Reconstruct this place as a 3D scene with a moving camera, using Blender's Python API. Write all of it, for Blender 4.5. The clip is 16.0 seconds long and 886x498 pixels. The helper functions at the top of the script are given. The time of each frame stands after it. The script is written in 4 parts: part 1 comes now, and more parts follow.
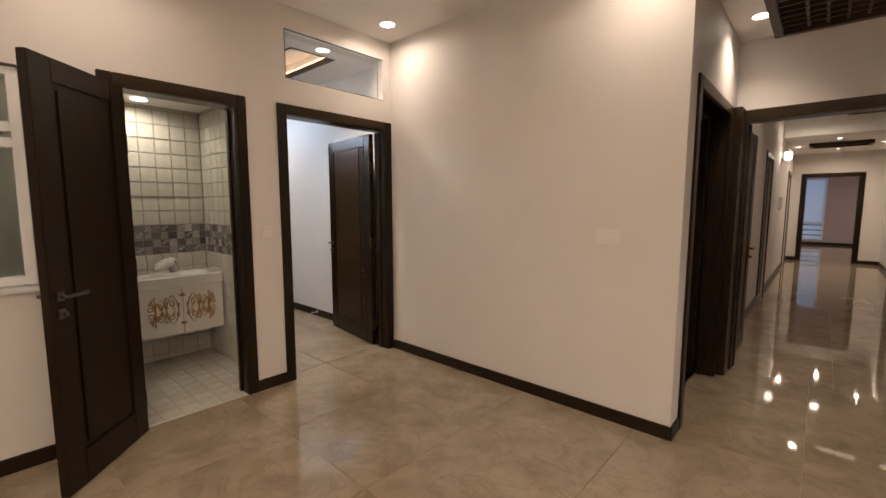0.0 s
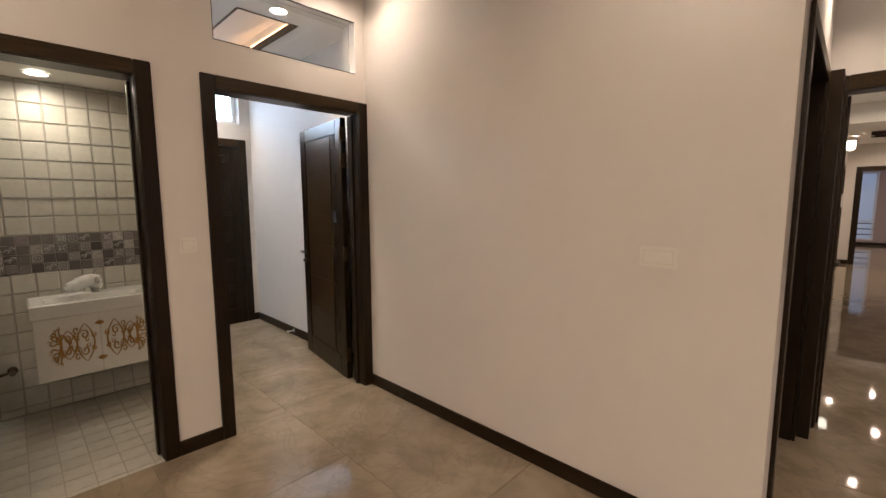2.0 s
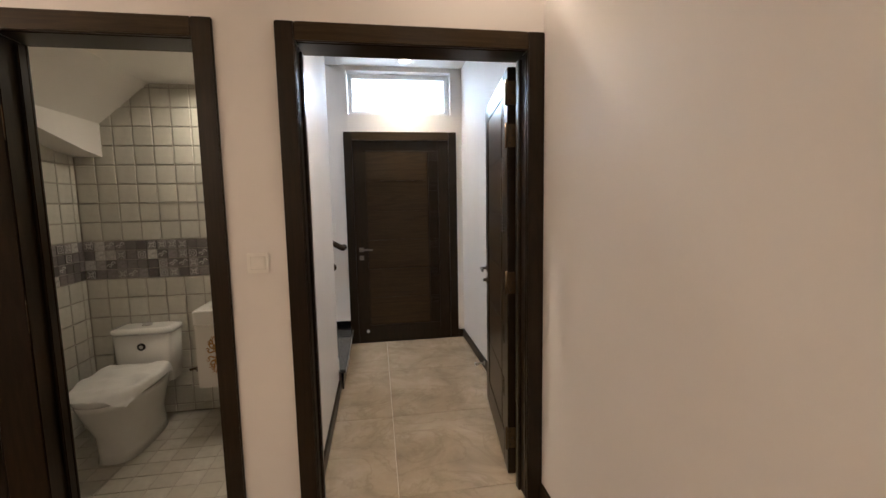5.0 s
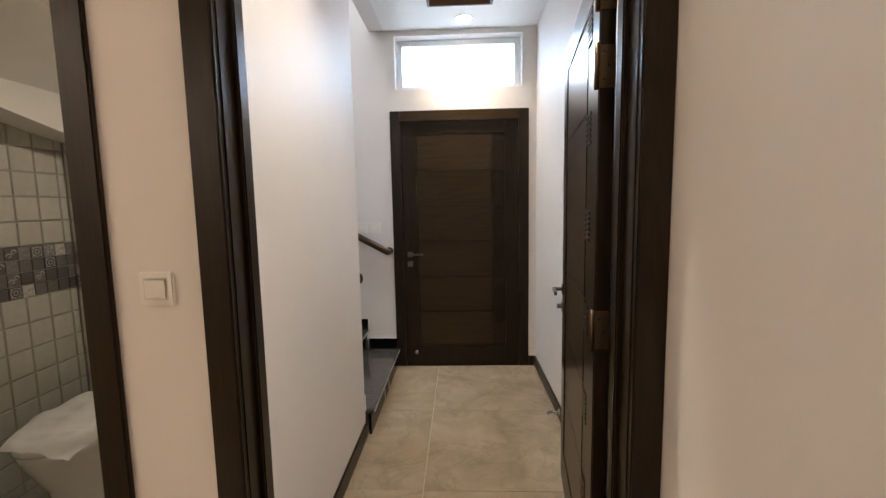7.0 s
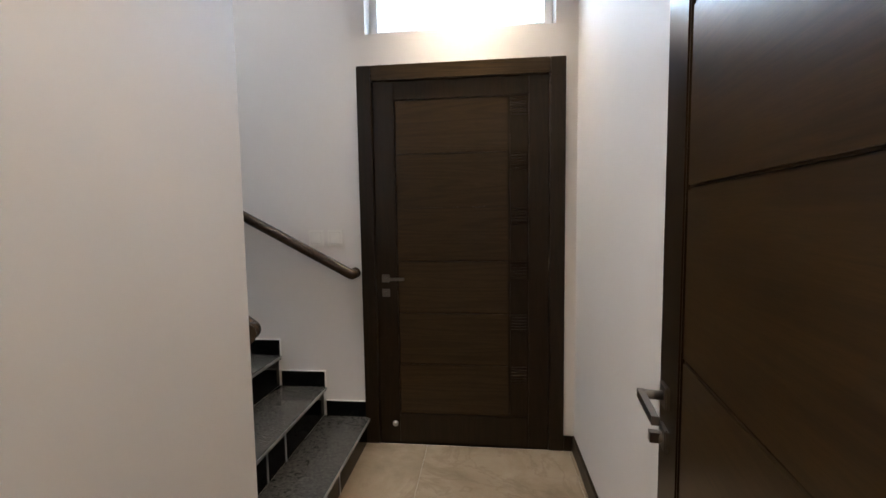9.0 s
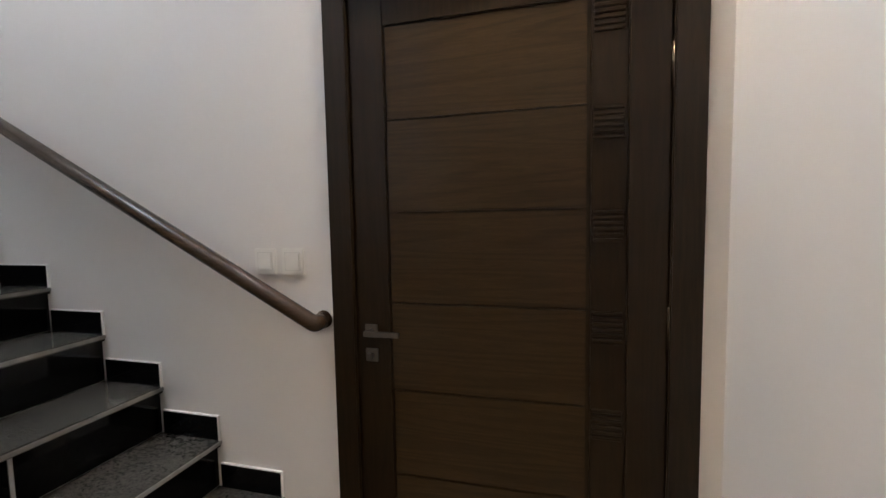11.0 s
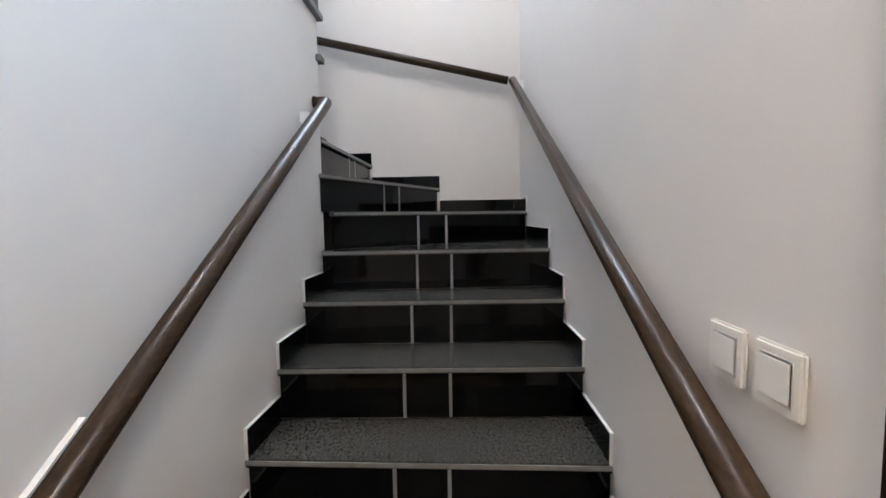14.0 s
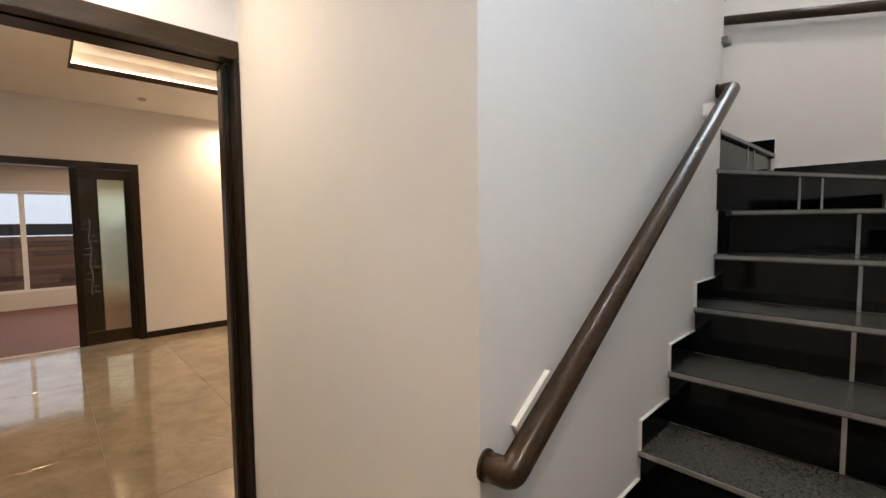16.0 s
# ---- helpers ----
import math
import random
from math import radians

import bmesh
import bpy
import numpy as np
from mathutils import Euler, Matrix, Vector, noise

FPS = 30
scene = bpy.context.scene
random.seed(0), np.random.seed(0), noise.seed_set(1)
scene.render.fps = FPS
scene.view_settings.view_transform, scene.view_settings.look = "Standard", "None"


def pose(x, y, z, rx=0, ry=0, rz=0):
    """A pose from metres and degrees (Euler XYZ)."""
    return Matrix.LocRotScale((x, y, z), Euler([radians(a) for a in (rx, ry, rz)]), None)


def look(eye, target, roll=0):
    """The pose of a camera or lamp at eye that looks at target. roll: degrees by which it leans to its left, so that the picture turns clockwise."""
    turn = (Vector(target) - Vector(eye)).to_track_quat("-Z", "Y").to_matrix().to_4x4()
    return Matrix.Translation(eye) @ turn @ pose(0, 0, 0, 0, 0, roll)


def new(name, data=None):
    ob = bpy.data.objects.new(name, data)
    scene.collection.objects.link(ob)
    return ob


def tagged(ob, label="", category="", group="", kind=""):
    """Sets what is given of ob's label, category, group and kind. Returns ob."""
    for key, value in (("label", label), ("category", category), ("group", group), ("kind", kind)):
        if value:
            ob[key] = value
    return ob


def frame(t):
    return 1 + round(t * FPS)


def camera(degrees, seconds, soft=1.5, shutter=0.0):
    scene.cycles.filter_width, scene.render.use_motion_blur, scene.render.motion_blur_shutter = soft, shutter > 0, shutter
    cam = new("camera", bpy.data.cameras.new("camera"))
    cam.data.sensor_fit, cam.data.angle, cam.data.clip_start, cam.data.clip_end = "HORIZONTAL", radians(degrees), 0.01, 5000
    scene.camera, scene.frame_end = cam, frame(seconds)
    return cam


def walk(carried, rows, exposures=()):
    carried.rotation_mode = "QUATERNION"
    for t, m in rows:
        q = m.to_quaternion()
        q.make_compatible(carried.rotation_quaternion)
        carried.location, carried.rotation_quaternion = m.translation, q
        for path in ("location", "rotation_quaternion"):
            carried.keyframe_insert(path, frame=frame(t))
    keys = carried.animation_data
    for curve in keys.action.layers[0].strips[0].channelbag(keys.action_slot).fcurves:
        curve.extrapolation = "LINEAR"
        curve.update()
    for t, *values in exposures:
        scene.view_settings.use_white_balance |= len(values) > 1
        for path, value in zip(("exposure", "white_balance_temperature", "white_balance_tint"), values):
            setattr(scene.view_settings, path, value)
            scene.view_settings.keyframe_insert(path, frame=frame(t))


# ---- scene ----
import functools
cam = camera(92.9, 16.0)
PATH = [
    (0, (-2.672, -3.068, 1.401), (-1.194, -1.737, 1.19), -0.0),
    (0.5, (-2.498, -2.939, 1.395), (-0.911, -1.741, 1.181), 0.1),
    (1, (-2.346, -2.768, 1.404), (-0.735, -1.604, 1.185), 0.2),
    (1.5, (-2.167, -2.713, 1.389), (-0.558, -1.545, 1.172), 0.2),
    (2, (-1.904, -2.652, 1.439), (-0.483, -1.264, 1.212), -0.2),
    (2.5, (-1.714, -2.592, 1.418), (-0.425, -1.079, 1.197), -0.2),
    (3, (-1.48, -2.428, 1.422), (-0.356, -0.788, 1.201), -0.4),
    (3.5, (-1.307, -2.314, 1.415), (-0.355, -0.569, 1.192), -0.5),
    (4, (-1.074, -2.185, 1.426), (-0.342, -0.336, 1.211), -0.7),
    (6.5, (-0.532, -1.195, 1.415), (-0.591, 0.793, 1.204), -1.2),
    (7, (-0.483, -0.996, 1.391), (-0.564, 0.991, 1.179), -1.1),
    (7.5, (-0.459, -0.71, 1.393), (-0.554, 1.277, 1.18), -1.0),
    (8, (-0.432, -0.395, 1.333), (-0.565, 1.592, 1.146), -0.9),
    (10.5, (-0.218, 0.993, 1.322), (-0.599, 2.951, 1.179), -1.0),
    (11, (-0.306, 1.236, 1.348), (-0.818, 3.164, 1.204), -1.1),
    (11.5, (-0.406, 1.437, 1.383), (-1.234, 3.251, 1.219), -1.2),
    (12, (-0.479, 1.646, 1.41), (-1.8, 3.137, 1.231), -1.5),
    (12.5, (-0.509, 1.794, 1.433), (-2.17, 2.896, 1.268), -1.1),
    (13, (-0.577, 1.937, 1.416), (-2.442, 2.643, 1.257), -1.0),
    (13.5, (-0.614, 2.041, 1.429), (-2.574, 2.412, 1.274), -0.9),
    (14, (-0.611, 2.089, 1.435), (-2.604, 2.008, 1.288), -0.9),
    (14.5, (-0.578, 2.102, 1.443), (-2.523, 1.66, 1.294), -0.6),
    (15, (-0.542, 2.091, 1.448), (-2.363, 1.276, 1.308), -0.5),
    (15.5, (-0.515, 2.036, 1.436), (-2.147, 0.888, 1.309), -0.3),
    (16, (-0.485, 1.947, 1.434), (-1.853, 0.494, 1.309), -0.6),
]
walk(cam, [(t, look(eye, target, roll)) for t, eye, target, roll in PATH],
     exposures=[(0.0, 0.14, 6210, 10), (4.0, 0.12, 6210, 10), (7.0, 0.32, 6300, 10), (8.2, -0.02, 6360, 10), (10.5, 0.1, 6480, 10), (11.5, 0.46, 6400, 10),
                (13.0, 0.66, 6230, 10), (14.5, 0.53, 6330, 10), (15.5, 0.48, 6650, 10), (16.0, 0.38, 6980, 10)])

# ---- world and light ----
world = bpy.data.worlds.new("world")
scene.world = world
world.use_nodes = True
wn = world.node_tree.nodes
sky = wn.new("ShaderNodeTexSky")
sky.sky_type, sky.sun_disc = "NISHITA", False
sky.sun_elevation, sky.sun_rotation = radians(35), radians(20)
world.node_tree.links.new(sky.outputs[0], wn["Background"].inputs[0])
wn["Background"].inputs[1].default_value = 0.08
sun = new("sun", bpy.data.lights.new("sun", "SUN"))
sun.data.energy, sun.data.angle, sun.data.color = 1.0, radians(12), (1.0, 0.96, 0.9)
sun.matrix_world = look((5, 12, 12), (0, 0, 0))

WARM = (1.0, 0.775, 0.58)
AMBER = (1.0, 0.85, 0.68)
DAY = (0.69, 0.825, 1.0)
SPOT_WATTS = 12.5


def area_lamp(name, place, target, wide, high, watts, colour, spread=180):
    data = bpy.data.lights.new(name, "AREA")
    data.shape, data.size, data.size_y = "RECTANGLE", wide, high
    data.energy, data.color, data.spread = watts, colour, radians(spread)
    ob = new(name, data)
    ob.matrix_world = look(place, target)
    return ob


area_lamp("entrance_window_daylight", (-0.48, 3.15, 3.02), (-0.70, 1.73, 1.82), 2.4, 1.4, 155, (0.55, 0.75, 1.0))
# fill for the stair walls, set at an added high window out of view
area_lamp("stair_fill_light", (-3.69, 1.75, 4.2), (-1.5, 2.1, 1.4), 0.95, 1.1, 34, DAY)
area_lamp("living_window_daylight", (-0.7, -8.25, 1.2), (-0.7, -4, 1.2), 2.4, 1.8, 3, DAY)

# ---- materials ----


class Nodes:
    def __init__(self, name):
        self.mat = bpy.data.materials.new(name)
        self.mat.use_nodes = True
        self.tree = self.mat.node_tree
        self.shader = self.tree.nodes["Principled BSDF"]

    def add(self, kind, **values):
        node = self.tree.nodes.new(kind)
        for key, value in values.items():
            node.inputs[key].default_value = value
        return node

    def link(self, a, b):
        self.tree.links.new(a, b)

    def coords(self, scale=(1, 1, 1), turn=(0, 0, 0)):
        tc, mp = self.add("ShaderNodeTexCoord"), self.add("ShaderNodeMapping")
        mp.inputs["Scale"].default_value = scale
        mp.inputs["Rotation"].default_value = turn
        self.link(tc.outputs["Object"], mp.inputs["Vector"])
        return mp.outputs[0]

    def noise(self, where, scale, detail=4.0, rough=0.55, distort=0.0):
        n = self.add("ShaderNodeTexNoise", Scale=scale, Detail=detail, Roughness=rough, Distortion=distort)
        self.link(where, n.inputs["Vector"])
        return n.outputs["Fac"]

    def ramp(self, fac, stops):
        r = self.add("ShaderNodeValToRGB")
        while len(r.color_ramp.elements) < len(stops):
            r.color_ramp.elements.new(0.5)
        for e, (p, c) in zip(r.color_ramp.elements, stops):
            e.position, e.color = p, (*c, 1) if len(c) == 3 else c
        self.link(fac, r.inputs[0])
        return r.outputs[0]

    def mix(self, fac, a, b, blend="MIX"):
        m = self.add("ShaderNodeMix")
        m.data_type, m.blend_type = "RGBA", blend
        for value, slot in ((fac, 0), (a, 6), (b, 7)):
            if isinstance(value, (int, float)):
                m.inputs[slot].default_value = value
            elif isinstance(value, tuple):
                m.inputs[slot].default_value = (*value, 1)
            else:
                self.link(value, m.inputs[slot])
        return m.outputs[2]

    def bump(self, height, strength, distance=0.002):
        b = self.add("ShaderNodeBump", Strength=strength, Distance=distance)
        self.link(height, b.inputs["Height"])
        self.link(b.outputs[0], self.shader.inputs["Normal"])

    def base(self, colour):
        if isinstance(colour, tuple):
            self.shader.inputs["Base Color"].default_value = (*colour, 1)
        else:
            self.link(colour, self.shader.inputs["Base Color"])

    def rough(self, value):
        if isinstance(value, float):
            self.shader.inputs["Roughness"].default_value = value
        else:
            self.link(value, self.shader.inputs["Roughness"])

    def rough_map(self, fac, lo, hi):
        m = self.add("ShaderNodeMapRange")
        m.inputs["To Min"].default_value, m.inputs["To Max"].default_value = lo, hi
        self.link(fac, m.inputs["Value"])
        self.rough(m.outputs[0])


def paint(name, colour, rough=0.55):
    n = Nodes(name)
    c = n.coords()
    big, fine = n.noise(c, 1.3, 3), n.noise(c, 120, 3)
    dark = tuple(v * 0.955 for v in colour)
    n.base(n.mix(n.ramp(big, [(0.35, (0, 0, 0)), (0.7, (1, 1, 1))]), colour, dark))
    n.rough_map(n.noise(c, 9, 4), rough - 0.08, rough + 0.1)
    n.bump(fine, 0.12, 0.001)
    return n.mat


def wood(name, dark, light, along="z", gloss=0.3, grain=0.25):
    n = Nodes(name)
    s = {"x": (1.0, 16, 16), "y": (16, 1.0, 16), "z": (16, 16, 1.0)}[along]
    info = n.add("ShaderNodeObjectInfo")
    tc, mp = n.add("ShaderNodeTexCoord"), n.add("ShaderNodeMapping")
    mp.inputs["Scale"].default_value = s
    comb = n.add("ShaderNodeCombineXYZ")
    grow = n.add("ShaderNodeMath")
    grow.operation = "MULTIPLY"
    grow.inputs[1].default_value = 23.0
    n.link(info.outputs["Random"], grow.inputs[0])
    for k in range(3):
        n.link(grow.outputs[0], comb.inputs[k])
    n.link(tc.outputs["Object"], mp.inputs["Vector"])
    n.link(comb.outputs[0], mp.inputs["Location"])
    c = mp.outputs[0]
    # wandering growth rings cut lengthwise, then fine pores
    warp = n.noise(c, 0.55, 1.5, 0.45, 0.3)
    ring = n.add("ShaderNodeMath")
    ring.operation = "MULTIPLY"
    ring.inputs[1].default_value = 85.0
    n.link(warp, ring.inputs[0])
    wave = n.add("ShaderNodeMath")
    wave.operation = "SINE"
    n.link(ring.outputs[0], wave.inputs[0])
    band = n.add("ShaderNodeMapRange")
    band.inputs["From Min"].default_value, band.inputs["From Max"].default_value = -1.0, 1.0
    n.link(wave.outputs[0], band.inputs["Value"])
    pores = n.noise(n.coords(tuple(v * 6 for v in s)), 5.0, 4, 0.6)
    line = tuple(grain * a + (1 - grain) * b for a, b in zip(dark, light))
    col = n.ramp(band.outputs[0], [(0.0, line), (0.3, tuple((a + b) / 2 for a, b in zip(line, light))), (0.6, light)])
    streak = n.noise(c, 6.2, 5, 0.6, 1.1)
    col = n.mix(1.0, col, n.ramp(streak, [(0.32, (0.74, 0.72, 0.69)), (0.5, (1.0, 1.0, 0.99)), (0.68, (1.24, 1.22, 1.19))]), "MULTIPLY")
    n.base(n.mix(n.ramp(pores, [(0.42, (0, 0, 0)), (0.72, (0.45, 0.45, 0.45))]), col, dark))
    n.rough_map(pores, gloss, gloss + 0.05)
    n.bump(pores, 0.02, 0.0005)
    n.shader.inputs["Specular IOR Level"].default_value = 0.24
    n.shader.inputs["Coat Weight"].default_value = 0.02
    n.shader.inputs["Coat Roughness"].default_value = 0.2
    return n.mat


def plain(name, colour, rough=0.4, metal=0.0, wear=0.08, bumpy=0.0):
    n = Nodes(name)
    c = n.coords()
    f = n.noise(c, 25, 5)
    n.base(n.mix(f, tuple(v * (1 - wear) for v in colour), tuple(min(1, v * (1 + wear)) for v in colour)))
    n.rough_map(n.noise(c, 40, 4), max(0.02, rough - 0.06), min(1, rough + 0.08))
    n.shader.inputs["Metallic"].default_value = metal
    if bumpy:
        n.bump(n.noise(c, 200, 3), bumpy, 0.001)
    return n.mat


def marble(name):
    n = Nodes(name)
    tc = n.add("ShaderNodeTexCoord")
    info = n.add("ShaderNodeObjectInfo")
    shift = n.add("ShaderNodeVectorMath")
    shift.operation = "SCALE"
    comb = n.add("ShaderNodeCombineXYZ")
    for i in range(3):
        n.link(info.outputs["Random"], comb.inputs[i])
    n.link(comb.outputs[0], shift.inputs[0])
    shift.inputs["Scale"].default_value = 37.0
    add = n.add("ShaderNodeVectorMath")
    n.link(tc.outputs["Object"], add.inputs[0])
    n.link(shift.outputs[0], add.inputs[1])
    c = add.outputs[0]
    cloud = n.noise(c, 3.4, 8, 0.62, 0.5)
    vein = n.noise(c, 2.4, 8, 0.6, 1.2)
    base = n.ramp(cloud, [(0.28, (0.225, 0.172, 0.118)), (0.5, (0.298, 0.238, 0.165)), (0.72, (0.365, 0.30, 0.22))])
    veins = n.ramp(vein, [(0.47, (0, 0, 0)), (0.5, (0.28, 0.28, 0.28)), (0.53, (0, 0, 0))])
    n.base(n.mix(veins, base, (0.16, 0.115, 0.075)))
    n.rough_map(n.noise(c, 5, 5), 0.02, 0.065)
    n.shader.inputs["Specular IOR Level"].default_value = 0.6
    n.bump(n.noise(c, 3, 2), 0.02, 0.002)
    return n.mat


def granite(name, dark, light, rough, gloss, size=1.0):
    n = Nodes(name)
    c = n.coords((1, 1.6, 1))
    blot, fine, big = n.noise(c, 75 * size, 4, 0.7), n.noise(c, 260 * size, 3, 0.6), n.noise(c, 4, 3)
    half = tuple((a + b) / 2 for a, b in zip(dark, light))
    speck = n.ramp(blot, [(0.30, dark), (0.50, half), (0.74, light)])
    grit = n.ramp(fine, [(0.36, (0.55, 0.55, 0.55)), (0.64, (1.2, 1.2, 1.2))])
    n.base(n.mix(0.75, n.mix(n.ramp(big, [(0.3, (0, 0, 0)), (0.8, (0.4, 0.4, 0.4))]), speck, half), grit, "MULTIPLY"))
    n.rough_map(n.noise(c, 12, 4), rough, rough + 0.06)
    n.shader.inputs["Specular IOR Level"].default_value = gloss
    return n.mat


def bath_tile(name, lo, hi, rough=0.25):
    n = Nodes(name)
    info = n.add("ShaderNodeObjectInfo")
    c = n.coords()
    tone = n.ramp(info.outputs["Random"], [(0.0, lo), (1.0, hi)])
    cloud = n.noise(c, 14, 6, 0.6, 0.6)
    n.base(n.mix(n.ramp(cloud, [(0.35, (0, 0, 0)), (0.75, (0.7, 0.7, 0.7))]), tone, tuple(v * 0.86 for v in lo)))
    n.rough_map(cloud, rough - 0.05, rough + 0.15)
    n.bump(n.noise(c, 30, 3), 0.15, 0.002)
    return n.mat


def mosaic(name):
    n = Nodes(name)
    info = n.add("ShaderNodeObjectInfo")
    c = n.coords()
    tone = n.ramp(info.outputs["Random"], [(0.0, (0.07, 0.060, 0.058)), (0.3, (0.23, 0.205, 0.20)), (0.5, (0.11, 0.097, 0.094)), (0.82, (0.28, 0.255, 0.25)), (0.9, (0.30, 0.28, 0.27)), (0.93, (0.64, 0.62, 0.58))])
    n.base(n.mix(n.ramp(n.noise(c, 70, 5), [(0.4, (0, 0, 0)), (0.7, (0.6, 0.6, 0.6))]), tone, (0.13, 0.12, 0.11)))
    n.rough_map(n.noise(c, 50, 3), 0.22, 0.4)
    return n.mat


def glass(name, colour=(0.95, 0.97, 0.97), rough=0.0):
    n = Nodes(name)
    n.base(colour)
    n.rough(rough)
    n.shader.inputs["Transmission Weight"].default_value = 1.0
    n.shader.inputs["IOR"].default_value = 1.45
    return n.mat


def glow(name, colour, strength):
    n = Nodes(name)
    n.base((0.8, 0.8, 0.8))
    n.shader.inputs["Emission Color"].default_value = (*colour, 1)
    n.shader.inputs["Emission Strength"].default_value = strength
    return n.mat


M_WALL = paint("wall_paint", (0.725, 0.688, 0.652))
M_CEIL = paint("ceiling_paint", (0.84, 0.81, 0.77))
M_BROWN = paint("brown_accent_paint", (0.30, 0.19, 0.10))
M_PINK = paint("pinkish_paint", (0.55, 0.43, 0.40))
M_DARK = wood("dark_stained_wood", (0.0110, 0.0063, 0.0026), (0.0185, 0.0107, 0.0045), "z", 0.26, 0.5)
M_DARKX = wood("dark_stained_wood_crosswise", (0.0140, 0.0080, 0.0032), (0.0395, 0.0232, 0.0092), "x", 0.27, 0.45)
M_BASE = wood("dark_stained_skirting", (0.0120, 0.0070, 0.0030), (0.0230, 0.0136, 0.0058), "x", 0.27, 0.5)
M_TRIM = wood("ceiling_trim_wood", (0.02, 0.012, 0.008), (0.05, 0.03, 0.02), "x")
M_MARBLE = marble("polished_marble_tile")
M_GROUT = plain("grout", (0.42, 0.35, 0.275), 0.7)
M_BGROUT = plain("bath_grout", (0.43, 0.40, 0.34), 0.85)
M_BTILE = bath_tile("cream_bath_tile", (0.56, 0.54, 0.47), (0.64, 0.62, 0.55))
M_FTILE = bath_tile("bath_floor_tile", (0.50, 0.47, 0.40), (0.60, 0.57, 0.50), 0.35)
M_MOSAIC = mosaic("grey_mosaic")
M_MOTIF = plain("mosaic_motif", (0.52, 0.50, 0.475), 0.4, 0.0, 0.2)
M_TREAD = granite("grey_granite", (0.008, 0.0078, 0.0074), (0.112, 0.107, 0.096), 0.1, 0.42)
M_RISER = granite("black_granite", (0.0022, 0.0022, 0.0025), (0.005, 0.005, 0.0053), 0.05, 0.2)
M_NOSE = plain("granite_edge", (0.20, 0.195, 0.185), 0.3, 0.0, 0.45)
M_STRIP = plain("inlay_strip", (0.30, 0.30, 0.30), 0.35)
M_RAIL = wood("bronze_brown_rail", (0.020, 0.0118, 0.0066), (0.042, 0.0250, 0.0140), "x", 0.24)
M_PLATE = plain("ivory_plastic", (0.77, 0.74, 0.69), 0.32)
M_SEAM = plain("plastic_seam", (0.62, 0.59, 0.55), 0.6)
M_STEEL = plain("brushed_steel", (0.55, 0.53, 0.50), 0.3, 1.0)
M_DSTEEL = plain("dark_nickel", (0.20, 0.18, 0.16), 0.32, 1.0)
M_BRASS = plain("dull_brass", (0.125, 0.09, 0.055), 0.42, 1.0, 0.25)
M_GOLD = plain("gold_ornament", (0.42, 0.23, 0.068), 0.35, 0.35, 0.25)
M_WHITE = plain("white_plastic", (0.84, 0.82, 0.78), 0.35)
M_UPVC = plain("white_window_frame", (0.80, 0.80, 0.80), 0.3)
M_CERAMIC = plain("white_ceramic", (0.80, 0.79, 0.75), 0.1, 0.0, 0.03)
M_LACQ = plain("white_lacquer", (0.78, 0.76, 0.71), 0.22, 0.0, 0.03)
M_BAG = plain("thin_plastic_film", (0.78, 0.77, 0.74), 0.3, 0.0, 0.06, 0.3)
M_BLACK = plain("black_plastic", (0.012, 0.012, 0.012), 0.3)
M_GLASS = glass("clear_glass")
M_FROST = glass("frosted_glass", (0.75, 0.80, 0.78), 0.35)
M_TINT = glass("grey_green_glass", (0.62, 0.60, 0.42), 0.25)
M_LAMP = glow("downlight_glow", (1.0, 0.90, 0.76), 14.0)
M_COVE = glow("cove_light_glow", (1.0, 0.54, 0.27), 6.5)
M_COVE_ROOM = glow("room_cove_glow", (1.0, 0.76, 0.54), 8.0)
M_SKYLIT = glow("overcast_backdrop_glow", (0.93, 0.97, 1.0), 3.0)
M_DUSK = glow("dusk_backdrop_glow", (0.34, 0.48, 0.76), 0.24)
M_SLOT = glow("slot_light_glow", (1.0, 0.80, 0.60), 2.2)
M_WOODFLOOR = wood("red_brown_floor", (0.090, 0.034, 0.022), (0.16, 0.065, 0.042), "x", 0.5)

# ---- mesh tools ----


def box(bm, a, b):
    """A box between two corners, added to bm."""
    (x0, y0, z0), (x1, y1, z1) = [tuple(f(p, q) for p, q in zip(a, b)) for f in (min, max)]
    v = [bm.verts.new((x, y, z)) for x in (x0, x1) for y in (y0, y1) for z in (z0, z1)]
    for f in ((0, 1, 3, 2), (4, 6, 7, 5), (0, 4, 5, 1), (2, 3, 7, 6), (0, 2, 6, 4), (1, 5, 7, 3)):
        bm.faces.new([v[i] for i in f])
    return v


def prism(bm, outline, z0, z1):
    """An upright prism over a plan outline given anticlockwise."""
    lo = [bm.verts.new((x, y, z0)) for x, y in outline]
    hi = [bm.verts.new((x, y, z1)) for x, y in outline]
    bm.faces.new(lo[::-1]), bm.faces.new(hi)
    n = len(outline)
    for i in range(n):
        bm.faces.new((lo[i], lo[(i + 1) % n], hi[(i + 1) % n], hi[i]))


